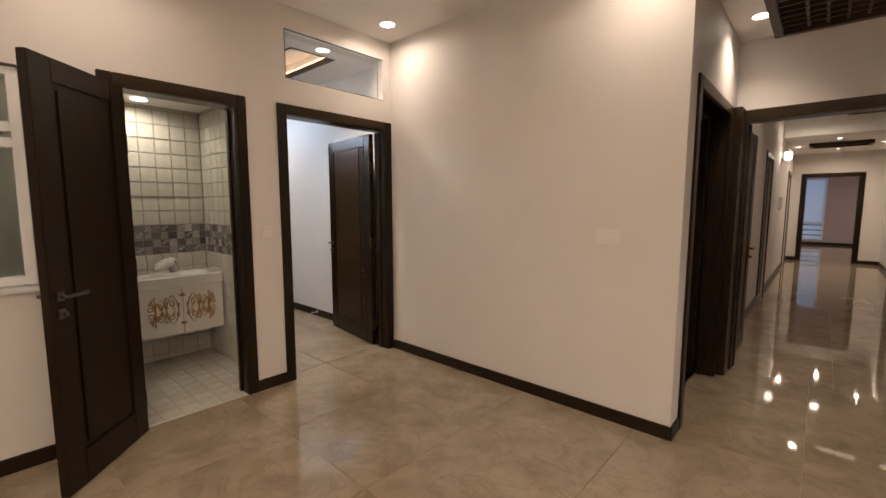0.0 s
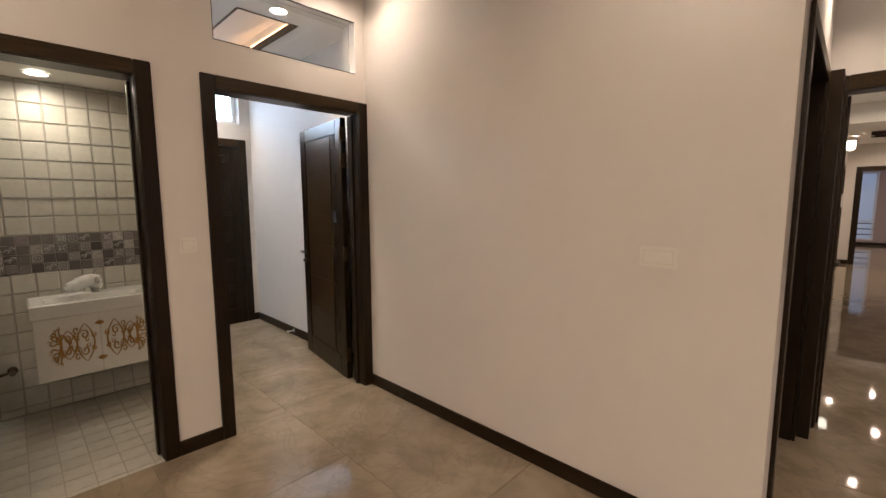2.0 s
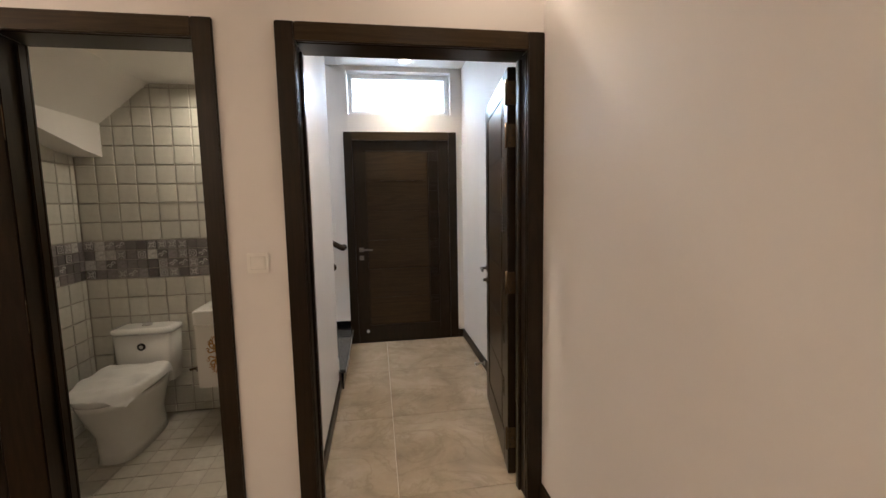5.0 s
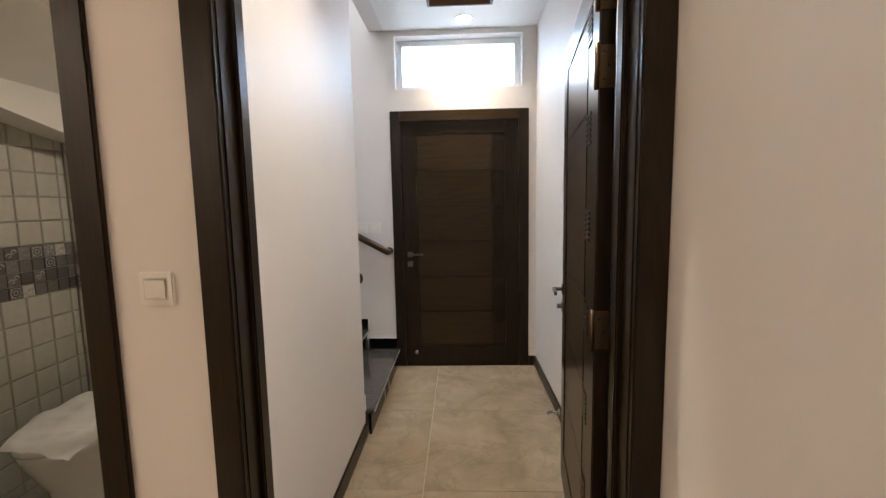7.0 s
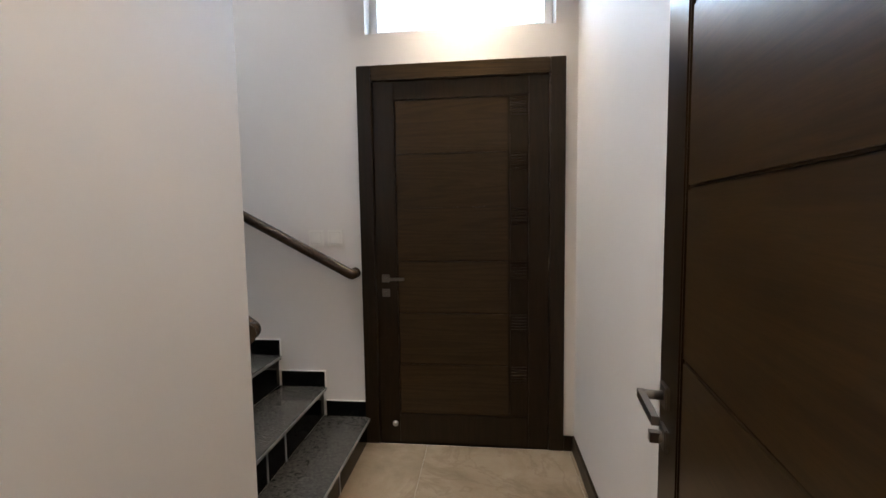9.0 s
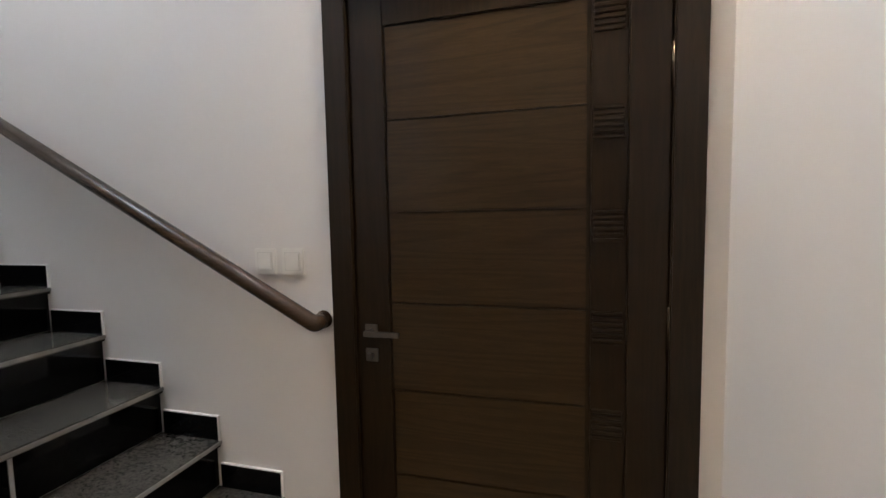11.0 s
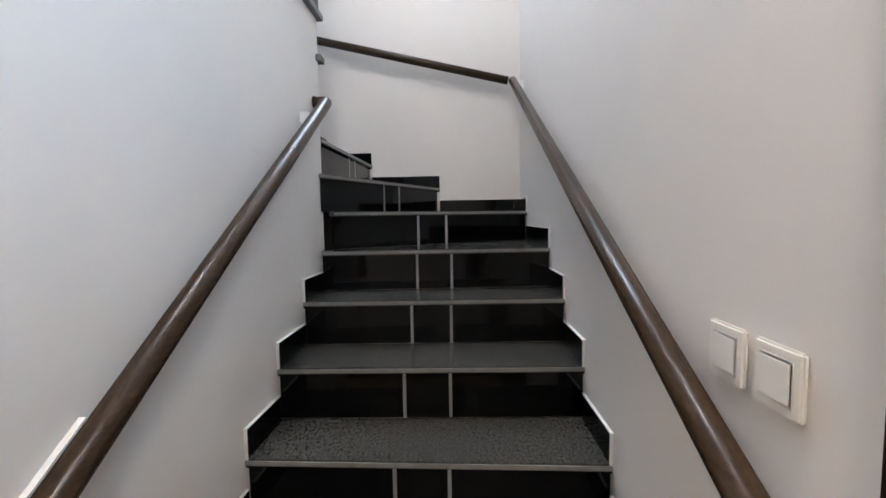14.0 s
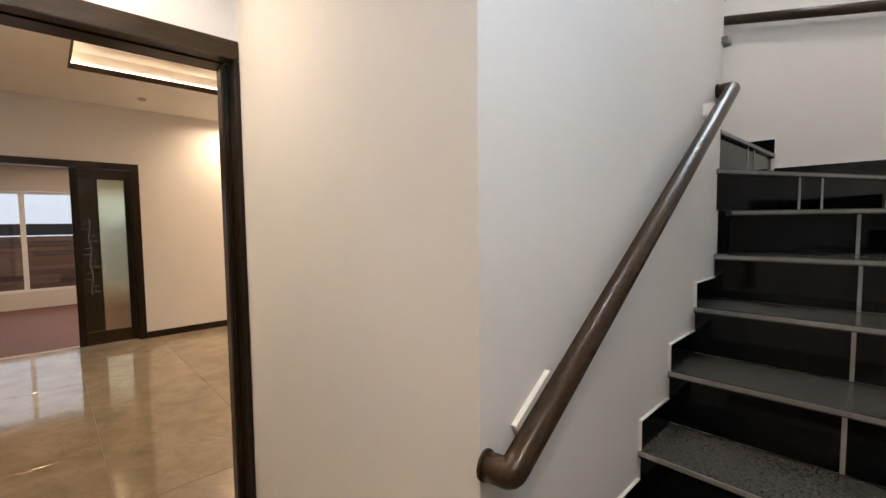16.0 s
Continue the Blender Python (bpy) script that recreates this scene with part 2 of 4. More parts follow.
def rod(bm, points, radius, sides=12, caps=True):
    """A round rod along points; radius may be a list."""
    pts = [Vector(p) for p in points]
    rings, up = [], None
    for i, p in enumerate(pts):
        d = (pts[min(i + 1, len(pts) - 1)] - pts[max(i - 1, 0)]).normalized()
        if up is None:
            up = d.orthogonal().normalized()
        up = (up - d * up.dot(d)).normalized()
        side, r = d.cross(up), radius[i] if isinstance(radius, (list, tuple)) else radius
        rings.append([bm.verts.new(p + (up * math.cos(a) + side * math.sin(a)) * r) for a in [2 * math.pi * k / sides for k in range(sides)]])
    for a, b in zip(rings, rings[1:]):
        for k in range(sides):
            f = bm.faces.new((a[k], a[(k + 1) % sides], b[(k + 1) % sides], b[k]))
            f.smooth = True
    if caps:
        bm.faces.new(rings[0][::-1]), bm.faces.new(rings[-1])


def bevelled(bm, width=0.003, segments=2):
    bmesh.ops.recalc_face_normals(bm, faces=bm.faces)
    bmesh.ops.bevel(bm, geom=bm.edges[:], offset=width, segments=segments, affect="EDGES", clamp_overlap=True)
    return bm


def made(name, bm, material):
    data = bpy.data.meshes.new(name)
    bmesh.ops.recalc_face_normals(bm, faces=bm.faces)
    bm.to_mesh(data)
    bm.free()
    data.materials.append(material)
    return new(name, data)


def part(name, bm, material, parent, label=""):
    ob = made(name, bm, material)
    ob.parent = parent
    return tagged(ob, label) if label else ob


def boxed(name, a, b, material, parent=None, bevel=0.0, label=""):
    bm = bmesh.new()
    box(bm, a, b)
    if bevel:
        bevelled(bm, bevel)
    return part(name, bm, material, parent, label)


def thing(name, place, label, category, group="", turn=0.0):
    ob = new(name)
    ob.empty_display_size = 0.1
    ob.matrix_world = pose(*place, 0, 0, turn)
    return tagged(ob, label, category, group)


def structure(ob, label=""):
    return tagged(ob, label, "", "", "structure")


def wall(name, axis, at, thick, span, z0, z1, material, holes=(), label=""):
    """A wall that runs along axis ('x' or 'y') from span[0] to span[1], between at and at + thick on the other axis. holes: (s0, s1, z0, z1)."""
    us = sorted({span[0], span[1], *[h[0] for h in holes], *[h[1] for h in holes]})
    zs = sorted({z0, z1, *[h[2] for h in holes], *[h[3] for h in holes]})
    us, zs = [u for u in us if span[0] <= u <= span[1]], [z for z in zs if z0 <= z <= z1]

    def solid(i, k):
        if not (0 <= i < len(us) - 1 and 0 <= k < len(zs) - 1):
            return False
        u, z = (us[i] + us[i + 1]) / 2, (zs[k] + zs[k + 1]) / 2
        return not any(h[0] < u < h[1] and h[2] < z < h[3] for h in holes)

    bm, lo, hi = bmesh.new(), min(at, at + thick), max(at, at + thick)
    cache = {}

    def vert(u, w, z):
        key = (u, w, z)
        if key not in cache:
            cache[key] = bm.verts.new((u, w, z) if axis == "x" else (w, u, z))
        return cache[key]

    for i in range(len(us) - 1):
        for k in range(len(zs) - 1):
            if not solid(i, k):
                continue
            a, b, c, d = us[i], us[i + 1], zs[k], zs[k + 1]
            bm.faces.new([vert(a, lo, c), vert(b, lo, c), vert(b, lo, d), vert(a, lo, d)])
            bm.faces.new([vert(a, hi, c), vert(a, hi, d), vert(b, hi, d), vert(b, hi, c)])
            if not solid(i - 1, k):
                bm.faces.new([vert(a, lo, c), vert(a, lo, d), vert(a, hi, d), vert(a, hi, c)])
            if not solid(i + 1, k):
                bm.faces.new([vert(b, lo, c), vert(b, hi, c), vert(b, hi, d), vert(b, lo, d)])
            if not solid(i, k - 1):
                bm.faces.new([vert(a, lo, c), vert(a, hi, c), vert(b, hi, c), vert(b, lo, c)])
            if not solid(i, k + 1):
                bm.faces.new([vert(a, lo, d), vert(b, lo, d), vert(b, hi, d), vert(a, hi, d)])
    ob = made(name, bm, material)
    return structure(ob, label)


# ---- large structure ----
HR, HC, HL, HH = 2.87, 2.78, 2.69, 2.95     # ceilings: room, entrance, lobby, hall
YE, XR, XL, YS = 2.53, 0.15, -1.073, 1.42    # entrance: end wall, its two side walls, the stair's inner wall
XF, XP = -3.72, -2.66                       # stair: far wall, end of the inner wall
TOP = 5.2

wall("wall_north", "x", 0.0, 0.15, (-4.3, 0.0), 0, HR + 0.1, M_WALL,
     [(-1.06, -0.06, -1, 2.09), (-2.10, -1.40, -1, 2.09), (-1.03, -0.085, 2.345, 2.70), (-3.5, -2.46, 0.97, 2.10)],
     "warm white painted wall with two doorways")
wall("wall_east", "y", 0.0, 0.15, (-2.36, 0.15), 0, HR + 0.1, M_WALL, (), "plain warm white painted wall")
wall("wall_return", "x", -2.48, 0.12, (0.0, 1.55), 0, HR + 0.1, M_WALL, [(0.22, 1.27, -1, 2.09)], "white painted wall with a doorway")
wall("wall_lobby_east", "y", 1.55, 0.15, (-4.72, -2.36), 0, HH + 0.1, M_WALL, [(-4.20, -2.56, -1, 2.09)], "white painted wall with a wide doorway")
wall("wall_south", "x", -4.62, 0.12, (-4.3, 1.55), 0, HR + 0.1, M_WALL, [(-1.30, 1.05, -1, 2.12)], "warm white painted wall with a sliding door")
wall("wall_west", "y", -4.42, 0.12, (-4.72, 0.15), 0, HR + 0.1, M_WALL, (), "plain warm white painted wall")

wall("wall_entrance_end", "x", YE, 0.2, (-3.9, 0.27), 0, TOP, M_WALL, [(-0.99, 0.035, -1, 2.09), (-0.99, 0.035, 2.32, 2.735)],
     "cool white painted wall with a door and a high window")
wall("wall_entrance_east", "y", XR, 0.12, (0.15, YE), 0, HC + 0.1, M_WALL, (), "plain cool white painted wall")
wall("wall_entrance_west", "y", XL - 0.12, 0.12, (0.15, YS - 0.12), 0, HC + 0.05, M_WALL, (), "plain white painted wall")
wall("wall_stair_inner", "x", YS - 0.12, 0.12, (XP, XL), 0, TOP, M_WALL, (), "plain cool white painted stair wall")
# the high opening in this wall is added, for the stair's fill
wall("wall_stair_far", "y", XF - 0.15, 0.15, (0.0, YE), 0, TOP, M_WALL, [(1.25, 2.3, 3.6, 4.8)], "cool white painted stair wall")
wall("wall_stair_south", "x", 0.03, 0.12, (XF, XL - 0.12), HR + 0.11, TOP, M_WALL, (), "plain cool white wall")
wall("wall_stair_above", "y", XL - 0.12, 0.12, (YS, YE), HC, TOP, M_WALL, (), "plain cool white wall above the opening")

for nm, a, b, z, lab in (("ceiling_tray_top", (-3.4, -3.4), (-0.6, -1.2), HR + 0.161, "white recessed tray ceiling"),
                         ("ceiling_stair", (-3.9, 0.03), (-1.0, 2.73), TOP, "white painted ceiling above the stair"),
                         ("ceiling_lobby", (0.0, -4.72), (1.55, -2.48), HL, "white painted lobby ceiling"),
                         ("ceiling_hall", (1.70, -8.5), (17.2, -2.42), HH, "white painted hall ceiling")):
    structure(boxed(nm, (*a, z), (*b, z + 0.12), M_CEIL), lab)
# entrance ceiling, open above its tray
TX0, TX1, TY0, TY1 = -0.69, -0.23, 0.53, 2.14
bm = bmesh.new()
for a, b in (((XL, 0.15), (TX0, YE)), ((TX1, 0.15), (XR, YE)), ((TX0, 0.15), (TX1, TY0)), ((TX0, TY1), (TX1, YE))):
    box(bm, (*a, HC), (*b, HC + 0.14))
box(bm, (XL, 0.15, HC + 0.14), (XR, YE, HC + 0.2))
structure(made("ceiling_entrance", bm, M_CEIL), "white entrance ceiling with a recessed tray")

bm = bmesh.new()
for a, b in (((-4.42, -4.72), (-3.3, 0.0)), ((-0.70, -4.72), (0.0, 0.0)), ((-3.3, -4.72), (-0.70, -3.22)), ((-3.3, -1.35), (-0.70, 0.0))):
    box(bm, (*a, HR), (*b, HR + 0.16))
structure(made("ceiling_room", bm, M_CEIL), "white painted ceiling with a recessed tray")

# hall and the rooms past it
wall("wall_hall_north", "x", -2.42, 0.12, (1.70, 11.2), 0, HH + 0.1, M_WALL, [(2.70, 3.50, -1, 2.09), (4.90, 5.70, -1, 2.09), (9.7, 10.5, -1, 2.09)], "white hall wall with doorways")
wall("wall_hall_end", "y", 11.2, 0.15, (-8.5, -2.3), 0, HH + 0.1, M_WALL, [(-3.66, -2.68, -1, 2.09)], "white hall end wall with a doorway")
wall("wall_hall_block", "x", -4.22, 0.12, (8.05, 11.2), 0, HH + 0.1, M_WALL, [(8.35, 9.2, -1, 2.09)], "white wall with a dark door")
wall("wall_brown", "y", 8.05, 0.15, (-8.5, -4.22), 0, HH + 0.1, M_BROWN, (), "brown painted accent wall")
wall("wall_hall_south", "x", -8.62, 0.12, (1.55, 11.2), 0, HH + 0.1, M_WALL, (), "plain white wall")
wall("wall_hall_west", "y", 1.55, 0.15, (-8.5, -4.73), 0, HH + 0.1, M_WALL, (), "plain white wall")
wall("wall_far_room_end", "y", 17.0, 0.15, (-6.0, -1.0), 0, HH + 0.1, M_PINK, [(-3.1, -2.45, 0.15, 2.3)], "dim pinkish wall with a window")
wall("wall_far_room_north", "x", -1.0, 0.12, (11.35, 17.0), 0, HH + 0.1, M_PINK, (), "dim pinkish wall")
wall("wall_far_room_south", "x", -6.0, 0.12, (11.35, 17.0), 0, HH + 0.1, M_PINK, (), "dim pinkish wall")
# room behind the sliding door
wall("wall_living_south", "x", -8.5, 0.15, (-4.3, 1.55), 0, HR + 0.1, M_WALL, [(-2.2, 1.2, 0.28, 2.06)], "wall with a wide window")
wall("wall_living_west", "y", -4.42, 0.12, (-8.5, -4.73), 0, HR + 0.1, M_WALL, (), "plain wall")
structure(boxed("ceiling_living", (-4.42, -8.5, HR), (1.55, -4.72, HR + 0.1), M_CEIL), "white ceiling")
# closes the side room and the space past the frosted window
wall("wall_side_room", "x", -0.4, 0.1, (0.15, 1.55), 0, HR + 0.1, M_WALL, (), "plain wall of the side room")
wall("wall_side_room_east", "y", 1.56, 0.12, (-2.36, -0.3), 0, HR + 0.1, M_WALL, (), "plain wall of the side room")
structure(boxed("ceiling_side_room", (0.15, -2.36, HR), (1.56, -0.3, HR + 0.1), M_CEIL), "white ceiling")

# floors
def flat(name, a, b, z, material, label):
    return structure(boxed(name, (*a, z - 0.12), (*b, z), material), label)


floor_room = flat("floor", (-4.42, -4.72), (1.55, 0.0), -0.004, M_GROUT, "polished beige marble tile floor")
floor_entrance = flat("floor_entrance", (XL - 0.02, 0.0), (XR, YE), -0.004, M_GROUT, "polished beige marble tile floor of the entrance")
floor_hall = flat("floor_hall", (1.55, -8.5), (17.0, -2.3), -0.004, M_GROUT, "glossy beige marble tile floor of the hall")
flat("floor_living", (-4.42, -8.5), (1.55, -4.72), 0.0, M_WOODFLOOR, "red-brown wooden floor")
floor_bath = flat("floor_bath", (-2.7, 0.0), (-1.19, 1.31), -0.004, M_BGROUT, "small cream tiles on the bathroom floor")
flat("floor_side_room", (0.15, -2.36), (1.55, -0.3), 0.0, M_GROUT, "plain floor of the side room")
flat("floor_stair", (-3.9, 1.3), (XL - 0.02, YE), -0.002, M_GROUT, "plain floor under the stair")
flat("ground", (-60, -80), (60, 80), -0.15, plain("bare_ground", (0.16, 0.13, 0.10), 0.9), "bare ground outside")

# ---- doors ----


def casing(owner, axis, lo, hi, u0, u1, top, sides, width=0.075, proud=0.016):
    """Architraves on the given sides of a wall between lo and hi, and the lining of the opening. u0, u1, top: outer edges."""
    def bit(name, ua, ub, wa, wb, za, zb, bevel=0.004):
        a, b = ((ua, wa, za), (ub, wb, zb)) if axis == "x" else ((wa, ua, za), (wb, ub, zb))
        boxed(name, a, b, M_DARK if name != "head_casing" else M_DARKX, owner, bevel)
    for s in sides:
        wa, wb = (lo - proud, lo + 0.001) if s < 0 else (hi - 0.001, hi + proud)
        bit("casing", u0, u0 + width, wa, wb, 0, top)
        bit("casing", u1 - width, u1, wa, wb, 0, top)
        bit("head_casing", u0 + width, u1 - width, wa, wb, top - width, top)
    inner = width + 0.002
    bit("lining", u0 + width - 0.02, u0 + inner, lo + 0.002, hi - 0.002, 0, top - width)
    bit("lining", u1 - inner, u1 - width + 0.02, lo + 0.002, hi - 0.002, 0, top - width)
    bit("head_lining", u0 + inner, u1 - inner, lo + 0.002, hi - 0.002, top - width - 0.002, top - width + 0.02)
    mid = (lo + hi) / 2
    bit("door_stop", u0 + inner, u0 + inner + 0.014, mid + 0.01, mid + 0.05, 0, top - inner - 0.012)
    bit("door_stop", u1 - inner - 0.014, u1 - inner, mid + 0.01, mid + 0.05, 0, top - inner - 0.012)


def door_set(name, label):
    ob = new(name)
    return structure(tagged(ob, label), label)


def leaf(owner, place, width, height, side, turn, handle=True, hinge=True):
    """A door leaf hinged at place: it runs to +x (side 1) or -x (side -1), its ribbed face towards -y, turned by degrees."""
    T = 0.042
    m = pose(*place, 0, 0, turn)

    def add(nm, bm, mat, parent=None, label=""):
        ob = made(nm, bm, mat)
        if parent is None:
            ob.parent, ob.matrix_local = owner, m
        else:
            ob.parent = parent
        return tagged(ob, label) if label else ob

    def b(bm, u0, u1, v0, v1, z0, z1):
        return box(bm, (side * u0, v0, z0), (side * u1, v1, z1))

    W, H = width, height
    s_free, s_hinge, strip, top, low = 0.12, 0.108, 0.10, 0.108, 0.172
    u_p0, u_p1 = s_hinge + strip + 0.012, W - s_free
    bm = bmesh.new()
    b(bm, 0, s_hinge, 0, T, 0, H), b(bm, W - s_free, W, 0, T, 0, H)
    b(bm, s_hinge, W - s_free, 0, T, H - top, H), b(bm, s_hinge, W - s_free, 0, T, 0, low)
    bevelled(bm, 0.003)
    slab = add("leaf", bm, M_DARK)
    bm = bmesh.new()
    b(bm, s_hinge, W - s_free, 0.009, T - 0.012, low, H - top)
    add("core", bm, M_DARK, slab)
    # ribbed upright strip beside the hinge stile
    bm = bmesh.new()
    b(bm, s_hinge + 0.006, s_hinge + strip, 0.005, 0.016, low + 0.004, H - top - 0.004)
    add("side_strip", bevelled(bm, 0.002), M_DARK, slab)
    rows = 6
    pitch = (H - top - low) / rows
    for i in range(rows):
        z0, z1 = low + i * pitch + 0.0014, low + (i + 1) * pitch - 0.0014
        bm = bmesh.new()
        b(bm, u_p0, u_p1 - 0.006, 0.004, 0.016, z0, z1)
        add("panel", bevelled(bm, 0.003), M_DARKX, slab)
        for k in range(6):
            zc = z1 - 0.009 - k * 0.0165
            bm = bmesh.new()
            b(bm, s_hinge + 0.010, s_hinge + strip - 0.006, -0.001, 0.007, zc - 0.0055, zc + 0.0055)
            add("rib", bevelled(bm, 0.002, 1), M_DARK, slab)
    # plain inset panel on the other face
    bm = bmesh.new()
    b(bm, s_hinge + 0.03, W - s_free - 0.03, T - 0.013, T - 0.004, low + 0.03, H - top - 0.03)
    add("back_panel", bevelled(bm, 0.004), M_DARK, slab)
    if handle:
        for v0, d in ((0.0, -1), (T, 1)):
            bm = bmesh.new()
            b(bm, W - 0.075, W - 0.030, v0, v0 + d * 0.008, 0.945, 0.99)
            bevelled(bm, 0.002)
            plate = add("handle_plate", bm, M_DSTEEL, slab, "dark nickel square handle plate")
            bm = bmesh.new()
            rod(bm, [(side * (W - 0.052), v0 + d * 0.006, 0.968), (side * (W - 0.052), v0 + d * 0.045, 0.968)], 0.009)
            b(bm, W - 0.165, W - 0.044, v0 + d * 0.040, v0 + d * 0.052, 0.960, 0.976)
            add("lever", bm, M_DSTEEL, slab, "dark nickel door lever")
            bm = bmesh.new()
            b(bm, W - 0.075, W - 0.030, v0, v0 + d * 0.008, 0.862, 0.907)
            bevelled(bm, 0.002)
            rod(bm, [(side * (W - 0.052), v0, 0.885), (side * (W - 0.052), v0 + d * 0.014, 0.885)], 0.011)
            b(bm, W - 0.060, W - 0.044, v0 + d * 0.012, v0 + d * 0.030, 0.875, 0.895)
            add("lock_plate", bm, M_DSTEEL, slab, "dark nickel lock plate with a thumb turn")
    if hinge:
        for zc in (H - 0.12, H - 0.32, 1.02, 0.2):
            bm = bmesh.new()
            b(bm, -0.003, 0.0, -0.002, T, zc - 0.055, zc + 0.055)
            rod(bm, [(-side * 0.004, -0.006, zc - 0.06), (-side * 0.004, -0.006, zc + 0.06)], 0.007, 8)
            add("hinge", bm, M_BRASS, slab, "dull brass butt hinge")
            for dz in (-0.035, 0.0, 0.035):
                bm = bmesh.new()
                rod(bm, [(-side * 0.003, T * (0.3 if dz else 0.6), zc + dz), (-side * 0.006, T * (0.3 if dz else 0.6), zc + dz)], 0.004, 8)
                add("screw", bm, M_BLACK, slab)
    return slab


d1 = door_set("door_1", "dark-stained wooden door standing open into the entrance")
casing(d1, "x", 0.0, 0.10, -1.113, -0.001, 2.15, (-1,))
boxed("rebate", (XL + 0.0005, 0.099, 0), (-1.052, 0.166, 2.076), M_DARK, d1, 0.003)
boxed("rebate", (-0.062, 0.099, 0), (-0.001, 0.166, 2.076), M_DARK, d1, 0.003)
boxed("head_casing", (XL + 0.0005, 0.099, 2.078), (-0.001, 0.166, 2.15), M_DARKX, d1, 0.003)
leaf(d1, (-0.105, 0.190, 0.006), 0.889, 2.062, -1, -98)
d2 = door_set("door_2", "dark-stained wooden bathroom door standing wide open")
casing(d2, "x", 0.0, 0.15, -2.16, -1.34, 2.15, (-1, 1))
leaf(d2, (-2.078, -0.022, 0.006), 0.61, 2.062, 1, -134)
d3 = door_set("door_3", "closed dark-stained wooden entrance door with ribbed strip")
casing(d3, "x", YE, YE + 0.2, -1.042, 0.088, 2.15, (-1,), 0.083)
leaf(d3, (0.004, YE + 0.004, 0.006), 0.962, 2.066, -1, 0)
bm = bmesh.new()
rod(bm, [(-0.868, YE + 0.005, 0.118), (-0.868, YE - 0.006, 0.118), (-0.868, YE - 0.006, 0.118), (-0.868, YE - 0.012, 0.118)], [0.016, 0.016, 0.009, 0.009], 14)
part("floor_bolt", bm, M_STEEL, d3, "small round steel bolt knob")
# added board behind the leaf, keeps outside light from leaking under it
structure(boxed("door_backing", (-1.0, YE + 0.09, -0.12), (0.05, YE + 0.13, 2.1), M_DARK), "unseen dark board behind the entrance door that blocks outside light")
d4 = door_set("door_4", "dark-stained doorway with its door standing open into a dark room")
casing(d4, "x", -2.48, -2.36, 0.16, 1.33, 2.15, (-1,))
leaf(d4, (1.20, -2.355, 0.006), 0.97, 2.06, -1, -92, True, False)
d5 = door_set("door_5", "wide dark-stained doorway to the hall")
casing(d5, "y", 1.55, 1.70, -4.26, -2.482, 2.15, (-1, 1), 0.085)
boxed("corner_post", (1.34, -2.553, 0), (1.5325, -2.482, 2.149), M_DARK, d5, 0.003)
for i, (x0, x1) in enumerate(((2.62, 3.58), (4.82, 5.78), (9.62, 10.58))):
    d = door_set("door_%d" % (6 + i), "dark-stained closed hall door")
    casing(d, "x", -2.42, -2.30, x0, x1, 2.15, (-1,))
    leaf(d, (x1 - 0.08, -2.40, 0.006), x1 - x0 - 0.16, 2.062, -1, 0, True, False)
d = door_set("door_9", "dark-stained open doorway at the hall's end")
casing(d, "y", 11.2, 11.35, -3.74, -2.60, 2.15, (-1,), 0.09)
d = door_set("door_10", "dark-stained closed door beside the brown wall")
casing(d, "x", -4.22, -4.10, 8.27, 9.28, 2.2, (1,))
boxed("leaf", (8.35, -4.18, 0), (9.2, -4.14, 2.1), M_DARK, d, 0.003)

# door at the hall's doorway, folded back on the hall side
d11 = door_set("door_11", "dark-stained door folded back against the hall wall")
leaf(d11, (1.72, -2.50, 0.006), 0.72, 2.05, 1, -4, True, False)

# ---- windows ----


def upvc_window(name, axis, lo, u0, u1, z0, z1, bars, pane_mat, label, depth=0.06, f=0.045):
    ob = door_set(name, label)

    def bit(nm, ua, ub, za, zb, d0, d1, mat, bevel=0.004):
        a, b = ((ua, lo + d0, za), (ub, lo + d1, zb)) if axis == "x" else ((lo + d0, ua, za), (lo + d1, ub, zb))
        return boxed(nm, a, b, mat, ob, bevel)
    bit("window_frame", u0, u0 + f, z0, z1, 0, depth, M_UPVC)
    bit("window_frame", u1 - f, u1, z0, z1, 0, depth, M_UPVC)
    bit("window_frame", u0 + f, u1 - f, z1 - f, z1, 0, depth, M_UPVC)
    bit("window_frame", u0 + f, u1 - f, z0, z0 + f, 0, depth, M_UPVC)
    for kind, v in bars:
        if kind == "z":
            bit("transom_bar", u0 + f, u1 - f, v - 0.025, v + 0.025, -0.004, depth, M_UPVC)
        else:
            bit("mullion", v - 0.035, v + 0.035, z0 + f, z1 - f, -0.004, depth, M_UPVC)
    p = bit("pane", u0 + f - 0.004, u1 - f + 0.004, z0 + f - 0.004, z1 - f + 0.004, depth * 0.5, depth * 0.5 + 0.005, pane_mat, 0)
    p.visible_shadow = False
    return ob


upvc_window("window_1", "x", YE + 0.09, -0.985, 0.03, 2.325, 2.73, (), M_GLASS, "white-framed high window above the entrance door")
upvc_window("window_2", "x", 0.02, -3.49, -2.47, 0.98, 2.09, (("z", 1.79), ("z", 1.71)), M_FROST, "white-framed window with frosted panes beside the bathroom")
structure(boxed("window_sill", (-3.53, -0.03, 0.945), (-2.43, 0.06, 0.972), M_UPVC, None, 0.004), "white window sill")
upvc_window("window_3", "x", -8.45, -2.19, 1.19, 0.29, 2.05, (("x", -1.25), ("x", -0.2), ("x", 0.7)), M_GLASS, "white-framed wide window")
upvc_window("window_4", "y", 17.04, -3.09, -2.46, 0.16, 2.29, (("z", 0.75),), M_GLASS, "white-framed narrow window at dusk")
